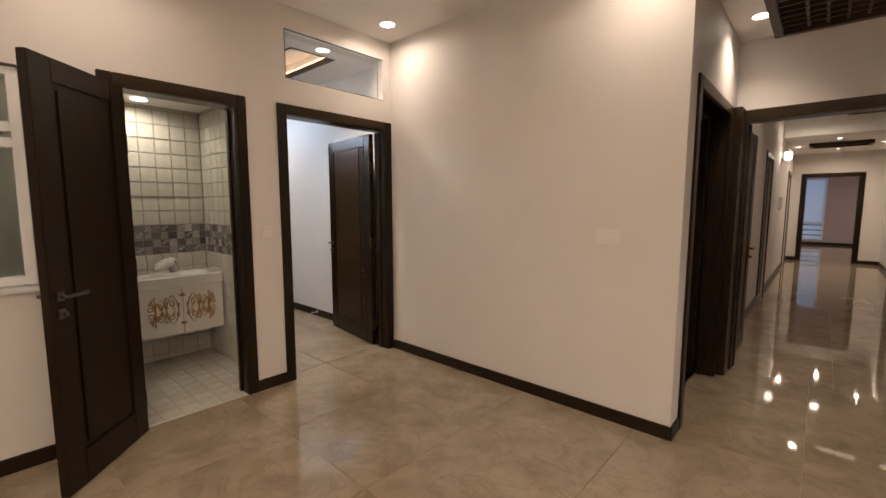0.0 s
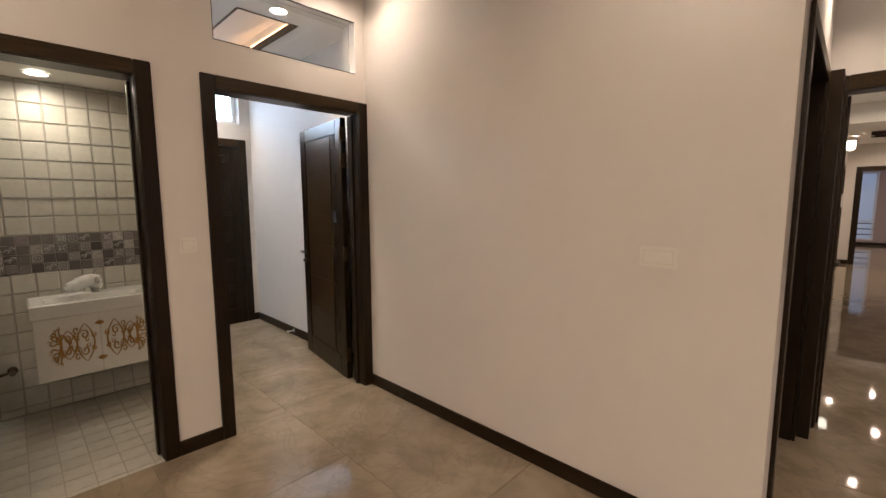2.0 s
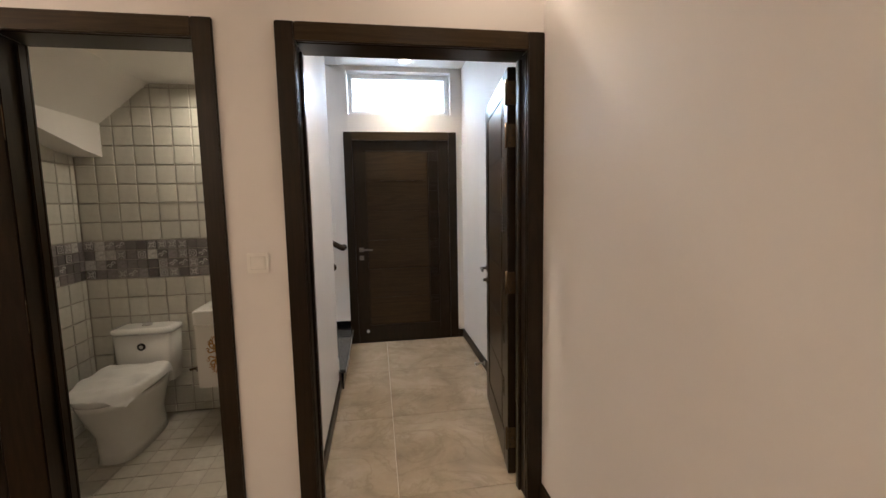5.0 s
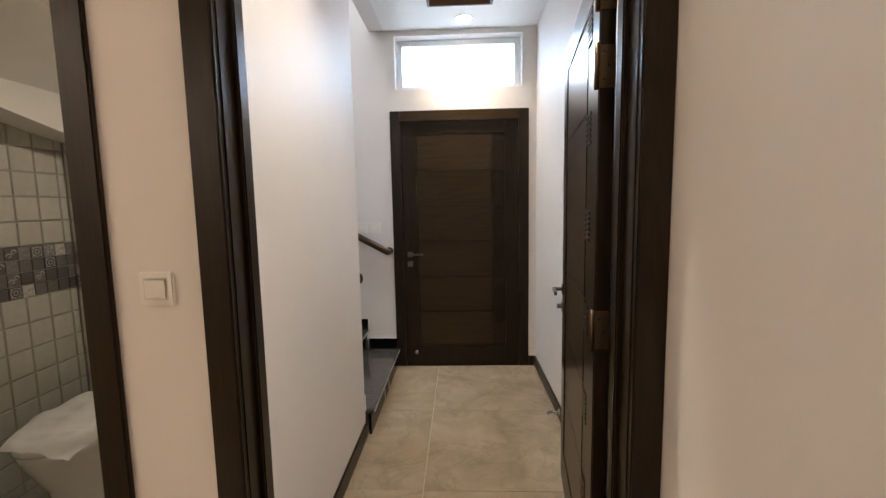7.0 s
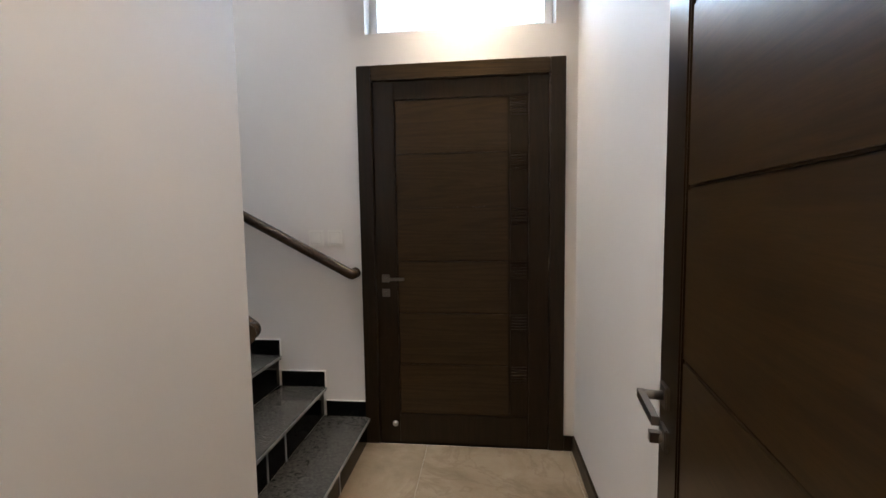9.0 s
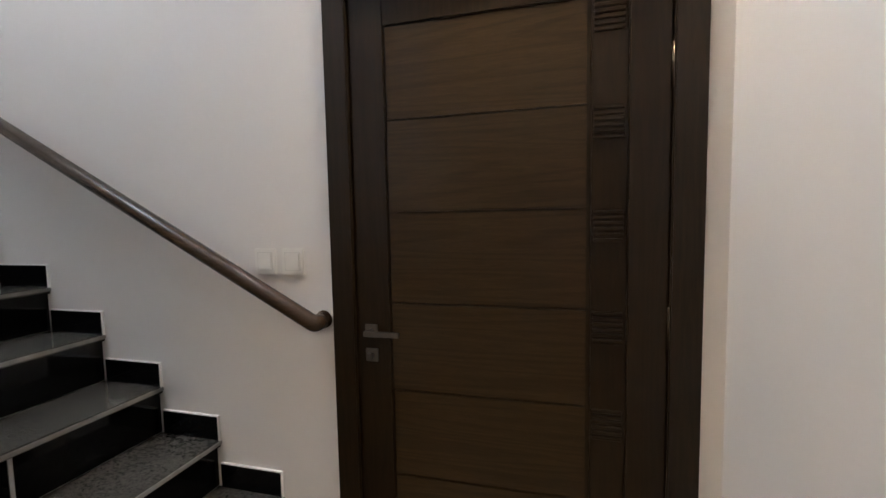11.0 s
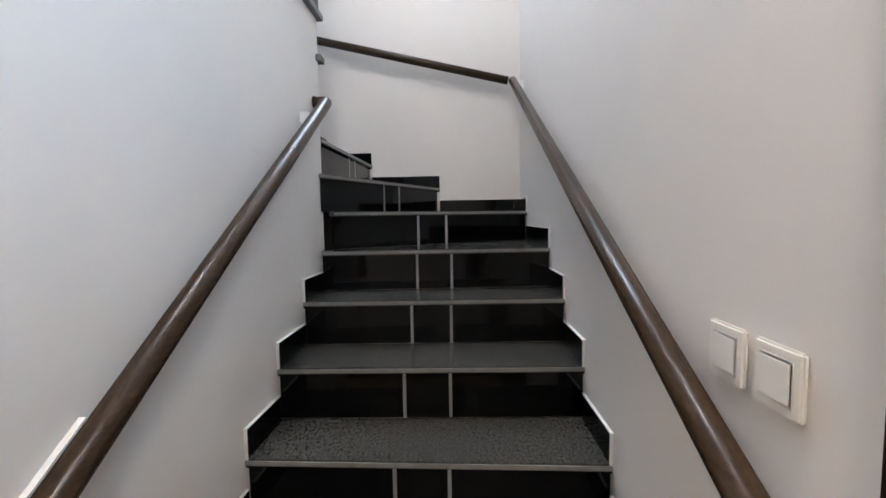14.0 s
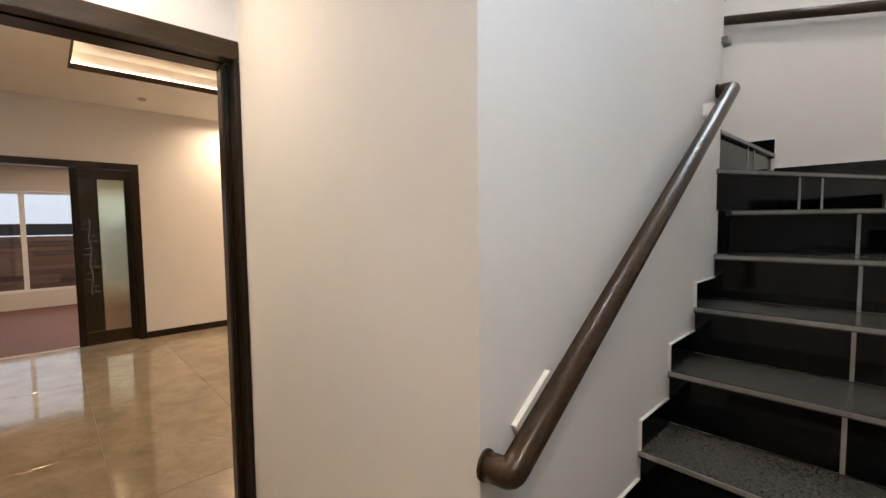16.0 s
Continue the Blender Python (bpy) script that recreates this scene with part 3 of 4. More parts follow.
# added window out of view, goes with the stair's fill lamp
upvc_window("window_5", "y", XF - 0.12, 1.26, 2.29, 3.61, 4.79, (), M_GLASS, "added white-framed window high above the stair, out of view")
# clear pane above the door to the entrance
w6 = door_set("window_6", "frameless clear glass pane with a thin dark bead")
p = boxed("pane", (-1.028, 0.07, 2.347), (-0.087, 0.078, 2.698), M_GLASS, w6)
p.visible_shadow = False
for a, b in (((-1.03, 0.0, 2.345), (-0.085, 0.08, 2.349)), ((-1.03, 0.0, 2.696), (-0.085, 0.08, 2.70)), ((-1.03, 0.0, 2.349), (-1.026, 0.08, 2.696))):
    boxed("bead", (a[0], -0.002, a[2]), (b[0], 0.012, b[2]), M_BLACK, w6)
# behind the windows
tagged(boxed("overcast_sky_backdrop", (-2.8, YE + 1.5, 1.4), (1.8, YE + 1.52, 4.4), M_SKYLIT), "pale overcast sky outside the window", "", "", "structure")
# added glowing sheet behind the added stair window, out of view
tagged(boxed("overcast_sky_backdrop", (XF - 0.9, 0.7, 3.0), (XF - 0.88, 3.0, 5.4), M_SKYLIT), "pale overcast sky outside the window", "", "", "structure")
tagged(boxed("dusk_backdrop", (18.5, -5.0, -0.1), (18.52, -1.2, 3.5), M_DUSK), "dim blue dusk sky outside the window", "", "", "structure")
rails = structure(new("balcony_railing"), "dark metal balcony railing outside the far window")
for z in (0.30, 0.48, 0.66):
    bm = bmesh.new()
    rod(bm, [(17.55, -3.6, z), (17.55, -1.9, z)], 0.016, 8)
    part("bar", bm, M_BLACK, rails)
for y in (-3.6, -1.9):
    boxed("post", (17.53, y - 0.02, -0.15), (17.57, y + 0.02, 0.68), M_BLACK, rails)
# added box behind window_2, out of view; its lid keeps sky light out
structure(boxed("shaft_sky_block", (-3.9, 0.15, 2.5), (-2.81, 1.0, 2.55), M_CEIL), "added unseen lid that keeps sky light off the frosted window")
structure(boxed("shaft_wall_side", (-3.9, 0.15, 0), (-3.8, 0.9, 2.5), M_WALL), "added unseen side wall behind the frosted window")
structure(boxed("shaft_wall", (-3.9, 0.9, 0), (-2.8, 1.0, 2.5), M_WALL), "added pale wall behind the frosted window")

# sliding glass door to the living room
d12 = door_set("door_12", "dark-framed sliding glass door, half open")
casing(d12, "x", -4.62, -4.50, -1.36, 1.12, 2.19, (1, -1), 0.075)
for x0, x1 in ((-1.28, -0.71),):
    yb = -4.56
    boxed("stile", (x0, yb - 0.02, 0.01), (x0 + 0.07, yb + 0.02, 2.11), M_DARK, d12, 0.003)
    boxed("stile", (x1 - 0.07, yb - 0.02, 0.01), (x1, yb + 0.02, 2.11), M_DARK, d12, 0.003)
    boxed("top_rail", (x0 + 0.07, yb - 0.02, 1.99), (x1 - 0.07, yb + 0.02, 2.11), M_DARKX, d12, 0.003)
    boxed("bottom_rail", (x0 + 0.07, yb - 0.02, 0.01), (x1 - 0.07, yb + 0.02, 0.17), M_DARKX, d12, 0.003)
    # dark board added behind one part of the pane, which looks darker there
    boxed("overlapping_stile", (x1 - 0.25, yb - 0.062, 0.01), (x1 - 0.01, yb - 0.028, 2.11), M_DARK, d12, 0.003)
    boxed("pane", (x0 + 0.066, yb - 0.003, 0.166), (x1 - 0.066, yb + 0.003, 1.994), M_TINT, d12)
    for i in range(6):     # etched sprigs: a wavy stem with fine side twigs
        bm = bmesh.new()
        zc, e = 0.62 + i * 0.15, 1 if i % 2 else -1
        rod(bm, [(x1 - 0.15 - 0.012 * e * math.sin(k * 0.8), yb + 0.005, zc + 0.0375 * k) for k in range(5)], 0.0022, 6)
        for h, reach in ((0.03, 0.075), (0.10, 0.055)):
            rod(bm, [(x1 - 0.15, yb + 0.005, zc + h), (x1 - 0.15 + e * reach * 0.6, yb + 0.005, zc + h + 0.006), (x1 - 0.15 + e * reach, yb + 0.005, zc + h - 0.004)], 0.002, 6)
        part("etched_sprig", bm, M_MOTIF, d12)

# garden wall beyond the living room window
structure(boxed("garden_wall", (-5, -11.2, -0.15), (4, -11.0, 1.22), plain("old_brick_wall", (0.16, 0.085, 0.06), 0.9, 0.0, 0.3)), "low dark brick garden wall outside")
BRICKS = [plain("weathered_brick_course", c, 0.9, 0.0, 0.35) for c in ((0.20, 0.10, 0.07), (0.12, 0.075, 0.06), (0.25, 0.14, 0.10))]
garden_wall = bpy.data.objects["garden_wall"]
courses = random.Random(8)
for k in range(13):
    x = -5.0
    while x < 3.9:
        w = courses.uniform(0.5, 1.6)
        boxed("stone", (x, -11.0, -0.14 + k * 0.104), (min(4.0, x + w) - 0.012, -10.985 + courses.uniform(0, 0.02), -0.05 + k * 0.104), courses.choice(BRICKS), garden_wall)
        x += w
structure(boxed("garden_eave", (-5, -11.4, 1.25), (4, -11.0, 1.5), plain("dark_coping", (0.03, 0.03, 0.03), 0.8)), "dark coping on the garden wall")
tagged(boxed("dusk_backdrop", (-9, -14.1, -0.1), (9, -14, 6), glow("pale_dusk_glow", (0.47, 0.60, 0.84), 0.5)), "pale dusk sky outside the window", "", "", "structure")

# ---- baseboards ----


def baseboard(axis, at, s0, s1, out, height=0.085, material=None):
    lo, hi = sorted((at, at + out))
    a, b = ((s0, lo, 0), (s1, hi, height)) if axis == "x" else ((lo, s0, 0), (hi, s1, height))
    structure(boxed("baseboard", a, b, material or M_BASE, None, 0.003), "dark-stained wooden baseboard")


baseboard("y", 0.0, -2.48, -0.017, -0.014)
baseboard("x", -2.48, -0.014, 0.16, -0.014)
baseboard("x", 0.0, -1.34, -1.113, -0.014)
baseboard("x", 0.0, -4.3, -2.16, -0.014)
baseboard("x", -4.50, -4.3, -1.36, 0.014)
baseboard("y", -4.30, -4.6, 0.0, 0.014)
baseboard("y", XR, 0.166, YE, -0.014)
baseboard("x", YE, 0.088, XR - 0.014, -0.014)
baseboard("y", XL, 0.166, YS - 0.02, 0.014)
for s0, s1 in ((1.716, 2.62), (3.58, 4.82), (5.78, 9.62), (10.58, 11.2)):
    baseboard("x", -2.42, s0, s1, -0.014)
baseboard("y", 11.2, -2.60, -2.42, -0.014)
baseboard("y", 11.2, -4.1, -3.74, -0.014)
baseboard("x", -4.10, 9.28, 11.2, 0.014)
baseboard("y", 8.05, -8.5, -4.22, -0.014)
baseboard("y", 17.0, -5.9, -1.0, -0.014)

# ---- staircase ----
stair = thing("staircase", (XL, YS, 0), "grey and black granite winding staircase with pale inlay strips", "staircase")
stair.matrix_world = Matrix()
RISE = [0.155, 0.330, 0.515, 0.705, 0.900, 1.090, 1.284, 1.475, 1.655, 1.830]
SY0, SY1 = YS + 0.002, YE - 0.002
# each step's front edge: its two ends in plan, at the inner and the outer side
EDGE = [((-1.02, SY0 + 0.003), (-1.02, SY1)), ((-1.283, SY0), (-1.280, SY1)), ((-1.556, SY0), (-1.550, SY1)), ((-1.828, SY0), (-1.815, SY1)),
        ((-2.076, SY0), (-2.098, SY1)), ((-2.35, SY0), (-2.385, SY1)), ((-2.605, SY0), (-2.68, SY1)),
        ((-2.70, 1.462), (-3.39, SY1)), ((-2.60, SY0 + 0.004), (XF + 0.002, 1.945)), ((XP, SY0), (XF + 0.002, 1.450))]


def plan_shift(a, b, d):
    """Moves an edge a to b by d, towards its own left side."""
    v = Vector((b[0] - a[0], b[1] - a[1])).normalized()
    n = Vector((-v.y, v.x))
    return (a[0] + n.x * d, a[1] + n.y * d), (b[0] + n.x * d, b[1] + n.y * d)


def between(a, b, f):
    return (a[0] + (b[0] - a[0]) * f, a[1] + (b[1] - a[1]) * f)


def ordered(pts):
    area = sum(p[0] * q[1] - q[0] * p[1] for p, q in zip(pts, pts[1:] + pts[:1]))
    return pts if area > 0 else pts[::-1]


for i, (z, (a, b)) in enumerate(zip(RISE, EDGE)):
    below = RISE[i - 1] if i else 0.0
    if i + 1 < len(EDGE):
        c, d = EDGE[i + 1]
    else:
        c, d = (XP - 0.01, 1.12), (XF + 0.002, 1.12)
    back = plan_shift(c, d, 0.02)
    outline = [a, b, back[1], back[0]]
    if i == 6:
        outline = [a, b, back[1], back[0], (-2.69, SY0)]
    if i == 7:
        outline = [a, b, (XF + 0.002, SY1), (XF + 0.002, 1.93), (-2.67, SY0 + 0.025)]
    bm = bmesh.new()
    prism(bm, ordered(outline), z - 0.024, z)
    bevelled(bm, 0.003)
    tread = part("tread", bm, M_TREAD, stair, "speckled grey granite tread")
    # pale worn front edge
    f0, f1 = plan_shift(a, b, -0.004)
    g0, g1 = plan_shift(a, b, 0.003)
    bm = bmesh.new()
    prism(bm, ordered([f0, f1, g1, g0]), z - 0.018, z - 0.004)
    part("edge", bm, M_NOSE, tread, "pale polished granite edge")
    # riser
    r0, r1 = plan_shift(a, b, 0.018)
    q0, q1 = plan_shift(a, b, 0.034)
    bm = bmesh.new()
    prism(bm, ordered([r0, r1, q1, q0]), below + 0.0005, z - 0.024)
    riser = part("riser", bm, M_RISER, stair, "polished black granite riser")
    # two upright strips on the riser
    for f in {7: (0.378, 0.523), 8: (0.448, 0.58), 9: (0.5, 0.62)}.get(i, (0.414, 0.566)):
        s0, s1 = between(a, b, f - 0.0052), between(a, b, f + 0.0052)
        t0, t1 = plan_shift(s0, s1, 0.015)
        u0, u1 = plan_shift(s0, s1, 0.02)
        bm = bmesh.new()
        prism(bm, ordered([t0, t1, u1, u0]), below + 0.001, z - 0.025)
        part("strip", bm, M_STRIP, riser, "pale inlay strip")

# black stepped skirting with a pale top edge, on both walls
SK = 0.092


def skirt(name, axis, at, out, u0, u1, z0, z1, edge=True):
    lo, hi = sorted((at, at + out))
    def place(ua, ub, za, zb, l, h):
        return ((ua, l, za), (ub, h, zb)) if axis == "x" else ((l, ua, za), (h, ub, zb))
    a, b = place(u0, u1, z0, z1, lo, hi)
    ob = boxed(name, a, b, M_RISER, stair, 0.001, "black granite skirting")
    if edge:
        a, b = place(min(u0, u1), max(u0, u1), z1, z1 + 0.0035, lo, hi)
        boxed("caulk", a, b, M_WHITE, ob)
        ue = max(u0, u1)
        a, b = place(ue, ue + 0.0035, z0 + 0.02, z1 + 0.0035, lo, hi)
        boxed("caulk", a, b, M_WHITE, ob)


for i in range(7):
    z = RISE[i]
    nxt = EDGE[i + 1]
    skirt("skirting", "x", YE, -0.010, nxt[1][0] - 0.0, EDGE[i][1][0] - (0.004 if i else 0.022), z - 0.03, z + SK)
    if 0 < i < 6:
        skirt("skirting", "x", YS, 0.010, nxt[0][0], EDGE[i][0][0] - 0.004, z - 0.03, z + SK)
skirt("skirting", "x", YS, 0.010, EDGE[1][0][0], -1.072, RISE[0] - 0.03, RISE[0] + SK)
skirt("skirting", "x", YE, -0.010, XF + 0.012, -3.386, RISE[7] - 0.03, RISE[7] + 0.088)
for (y0, y1), z, k in (((1.945, SY1), RISE[7], 0.088), ((1.450, 1.945), RISE[8], 0.086), ((1.1, 1.450), RISE[9], 0.086)):
    skirt("skirting", "y", XF, 0.010, y0, y1, z - 0.03, z + k)
# treads of the upper flight that stand past the inner wall
for k in range(4):
    y, z = 1.12 - 0.27 * k, 2.02 + 0.19 * k
    bm = bmesh.new()
    box(bm, (XF, y - 0.29, z - 0.028), (XP - 0.02, y, z))
    part("tread", bm, M_TREAD, stair)
    bm = bmesh.new()
    box(bm, (XF, y - 0.034, z - 0.19), (XP - 0.02, y - 0.018, z - 0.028))
    part("riser", bm, M_RISER, stair)
for x0, x1, z in ((XP - 0.03, XP + 0.03, 2.215), (XP - 0.03, XP + 0.32, 2.415)):
    bm = bmesh.new()
    box(bm, (x0, YS - 0.1, z - 0.03), (x1, YS + 0.025, z))
    bevelled(bm, 0.003)
    part("tread_end", bm, M_NOSE, stair, "granite tread end past the inner wall")
bm = bmesh.new()
box(bm, (XP - 0.02, YS - 0.06, 2.415), (XP + 0.20, YS + 0.006, 2.60))
part("riser", bm, M_RISER, stair)


# ---- handrails ----
def handrail(label, points, brackets, ends=()):
    ob = thing("handrail", points[0], label, "handrail", "stair handrails")
    ob.matrix_world = Matrix()
    a, b = Vector(points[0]), Vector(points[1])
    way = (b - a).normalized()
    line = [a, b]
    for at_start, wall_end in ends:       # rounded elbow back to the wall
        w = Vector(wall_end)
        k, d = (a, way) if at_start else (b, -way)
        out = (w - k).normalized()
        arc = [w] + [k + out * 0.011 * (1 - q) ** 2 + d * 0.011 * q ** 2 for q in (0.0, 0.25, 0.5, 0.75, 1.0)]
        line = arc + line[1:] if at_start else line[:-1] + arc[::-1]
    bm = bmesh.new()
    rod(bm, line, 0.028, 20)
    part("rail", bm, M_RAIL, ob)
    for at_start, wall_end in ends:
        w, k = Vector(wall_end), a if at_start else b
        bm = bmesh.new()
        rod(bm, [w, w + (k - w).normalized() * 0.006], 0.031, 20)
        part("wall_collar", bm, M_RAIL, ob)
    for a, b in brackets:
        bm = bmesh.new()
        box(bm, a, b)
        bevelled(bm, 0.003)
        part("bracket", bm, M_WHITE, ob, "white wall bracket")
    return ob


def on(p, q, f):
    return tuple(a + (b - a) * f for a, b in zip(p, q))


R0, R1 = (-1.085, YE - 0.058, 1.002), (XF + 0.06, YE - 0.058, 2.388)
handrail("round bronze-brown handrail fixed to the wall beside the entrance door", [R0, R1],
         [((x - 0.02, YE - 0.05, z - 0.03), (x + 0.02, YE, z + 0.02)) for x, y, z in (on(R0, R1, 0.955),)], [(True, (R0[0] + 0.005, YE - 0.002, R0[2] + 0.006))])
F0, F1 = (XF + 0.06, 2.44, 2.388), (XF + 0.06, 0.85, 2.76)
handrail("round bronze-brown handrail on the far stair wall", [F0, F1], [((XF, y - 0.02, z - 0.02), (XF + 0.05, y + 0.02, z + 0.02)) for x, y, z in (on(F0, F1, 0.8),)])
L0, L1 = (-1.095, YS + 0.058, 0.962), (-2.58, YS + 0.058, 1.975)
handrail("round bronze-brown handrail on the inner stair wall", [L0, L1],
         [((x - 0.02, YS, z - 0.02), (x + 0.02, YS + 0.042, z + 0.028)) for x, y, z in (on(L0, L1, 0.89),)], [(True, (L0[0] + 0.01, YS + 0.002, L0[2])), (False, (L1[0], YS + 0.002, L1[2]))])

# white backing strip behind the foot of the inner rail
ob = thing("rail_backing_strip", on(L0, L1, 0.17), "thin white backing strip behind the handrail", "strip")
ob.matrix_world = Matrix()
bm = bmesh.new()
d = (Vector(L1) - Vector(L0)).normalized()
up = Vector((-d.z, 0, d.x)) * (-1 if d.x < 0 else 1)
pts = [Vector(on(L0, L1, f)) + up * w for f, w in ((0.05, -0.03), (0.135, -0.03), (0.135, 0.0), (0.05, 0.0))]
lo = [bm.verts.new((p.x, YS + 0.001, p.z)) for p in pts]
hi = [bm.verts.new((p.x, YS + 0.014, p.z)) for p in pts]
bm.faces.new(lo), bm.faces.new(hi[::-1])
for k in range(4):
    bm.faces.new((lo[k], hi[k], hi[(k + 1) % 4], lo[(k + 1) % 4]))
part("strip", bm, M_PLATE, ob)

# ---- switches ----
def switch(place, axis, facing, gangs, w, h, label):
    """A wall plate at its centre; axis: along which wall it lies; facing: the sign of its outward side."""
    ob = thing("light_switch", place, label, "switch", "wall switches")
    turn = {("x", -1): 0, ("x", 1): 180, ("y", -1): -90, ("y", 1): 90}[(axis, facing)]
    ob.matrix_world = pose(*place, 0, 0, turn)
    bm = bmesh.new()
    box(bm, (-w / 2, -0.010, -h / 2), (w / 2, 0, h / 2))
    plate = part("plate", bevelled(bm, 0.004), M_PLATE, ob)
    gw = w / gangs
    for g in range(gangs):
        u = -w / 2 + g * gw
        # darker slab round the rocker: the gap's shade put into its colour
        bm = bmesh.new()
        box(bm, (u + 0.0145, -0.0106, -h / 2 + 0.0155), (u + gw - 0.0145, -0.008, h / 2 - 0.0155))
        part("seam_shade", bm, M_SEAM, ob)
        bm = bmesh.new()
        box(bm, (u + 0.016, -0.0135, -h / 2 + 0.017), (u + gw - 0.016, -0.008, h / 2 - 0.017))
        part("rocker", bevelled(bm, 0.003), M_PLATE, ob, "white rocker")
    return ob


switch((0.0, -2.07, 1.20), "y", -1, 1, 0.15, 0.088, "wide white light switch on the plain wall")
switch((-1.228, 0.0, 1.198), "x", -1, 1, 0.088, 0.084, "white single light switch between the doorways")
switch((-1.193, YE, 1.208), "x", -1, 1, 0.09, 0.095, "white light switch beside the entrance door")
switch((-1.305, YE, 1.208), "x", -1, 1, 0.09, 0.095, "white light switch above the handrail")
for y, w in ((-4.29, 0.15), (-4.44, 0.09), (-4.55, 0.09)):
    switch((8.05, y, 1.235), "y", -1, 1, w, 0.09, "white switch plate on the brown wall")
switch((8.05, -4.34, 0.31), "y", -1, 1, 0.1, 0.12, "white socket low on the brown wall")
ob = thing("intercom", (7.6, -2.42, 1.42), "white wall intercom handset", "intercom")
boxed("body", (-0.06, -0.04, -0.13), (0.06, 0, 0.13), M_WHITE, ob, 0.01)
boxed("handset", (-0.05, -0.065, -0.11), (-0.01, -0.04, 0.11), M_WHITE, ob, 0.008)
ob = thing("door_stop", (XR, 1.60, 0.052), "small steel door stop on the baseboard", "door stop")
bm = bmesh.new()
rod(bm, [(-0.014, 0, 0), (-0.020, 0, 0), (-0.020, 0, 0), (-0.075, 0, 0), (-0.075, 0, 0), (-0.095, 0, 0)], [0.02, 0.02, 0.007, 0.007, 0.013, 0.013], 12)
part("pin", bm, M_STEEL, ob)


# ---- lamps ----
def downlight(x, y, z, watts, colour=WARM, size=0.055, label="round recessed ceiling spotlight, lit", spread=160):
    ob = thing("ceiling_spotlight", (x, y, z), label, "ceiling light", "recessed spotlights")
    bm = bmesh.new()
    n = 24
    rings = [[bm.verts.new((r * math.cos(2 * math.pi * k / n), r * math.sin(2 * math.pi * k / n), h)) for k in range(n)]
             for r, h in ((size + 0.016, 0.0), (size + 0.014, -0.005), (size + 0.002, -0.006), (size, 0.002))]
    for p, q in zip(rings, rings[1:]):
        for k in range(n):
            bm.faces.new((p[k], p[(k + 1) % n], q[(k + 1) % n], q[k]))
    part("ring", bm, M_WHITE, ob)
    bm = bmesh.new()
    bmesh.ops.create_cone(bm, cap_ends=True, segments=24, radius1=size, radius2=size, depth=0.003, matrix=Matrix.Translation((0, 0, -0.002)))
    part("lens", bm, M_LAMP, ob, "glowing lamp disc")
    data = bpy.data.lights.new("spotlight_beam", "AREA")
    data.shape, data.size, data.energy, data.color, data.spread = "DISK", size * 2, watts, colour, radians(spread)
    lamp = new("spotlight_beam", data)
    lamp.parent = ob
    lamp.matrix_local = pose(0, 0, -0.012)
    return ob


for x, y in ((-0.28, -0.3), (-0.30, -2.25), (-2.2, -0.5), (-3.9, -0.5), (-3.9, -2.4), (-2.4, -4.05), (-3.9, -4.1)):
    downlight(x, y, HR, SPOT_WATTS * (0.33 if y > -3 and (x > -0.6 or y > -1) else 1.2 if x == -2.4 else 2.0))
downlight(1.05, -2.66, HL, SPOT_WATTS * 0.36, spread=120)
downlight(-0.43, 2.34, HC, SPOT_WATTS * 0.62, AMBER, spread=115)
downlight(-0.46, 0.38, HC, SPOT_WATTS * 0.85, AMBER, spread=115)
# unseen spotlight added above the stair to brighten its end wall
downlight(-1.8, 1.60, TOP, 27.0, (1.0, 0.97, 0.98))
downlight(-1.72, 1.05, 2.235, SPOT_WATTS * 0.3, (1.0, 0.85, 0.66))
for x, y, z in ((3.2, -3.4, HH), (6.9, -2.94, HH), (9.45, -2.56, 2.64), (10.4, -3.2, 2.64), (8.35, -3.2, 2.64), (9.5, -3.85, 2.64), (4.8, -5.8, HH)):
    downlight(x, y, z, SPOT_WATTS * 0.62, WARM, 0.036)
# unseen fill spotlight, lights the far room's wall
downlight(14.0, -3.4, HH, SPOT_WATTS * 2.4)
# added out of view, to brighten the room behind the sliding door
downlight(-1.0, -6.3, HR, SPOT_WATTS * 3.6)

# stands for a small dim ceiling fitting that gives no light
ob = thing("ceiling_fitting", (-1.35, -3.93, HR), "small round white unlit fitting on the ceiling", "sensor")
bm = bmesh.new()
rod(bm, [(0, 0, 0), (0, 0, -0.012), (0, 0, -0.026), (0, 0, -0.03)], [0.045, 0.044, 0.028, 0.012], 20)
part("housing", bm, M_SEAM, ob)

ob = thing("wall_sconce", (7.3, -2.42, 2.22), "glowing white glass wall sconce", "wall lamp")
boxed("back_plate", (-0.04, -0.02, -0.08), (0.04, 0, 0.02), M_STEEL, ob, 0.004)
bm = bmesh.new()
rod(bm, [(0, -0.02, -0.05), (0, -0.09, -0.05), (0, -0.1, -0.02)], 0.008, 8)
part("arm", bm, M_STEEL, ob)
bm = bmesh.new()
rod(bm, [(0, -0.1, -0.02), (0, -0.1, 0.0), (0, -0.1, 0.12)], [0.03, 0.055, 0.06], 16)
part("shade", bm, glow("sconce_glow", (1.0, 0.88, 0.7), 6.0), ob, "glowing white glass shade")


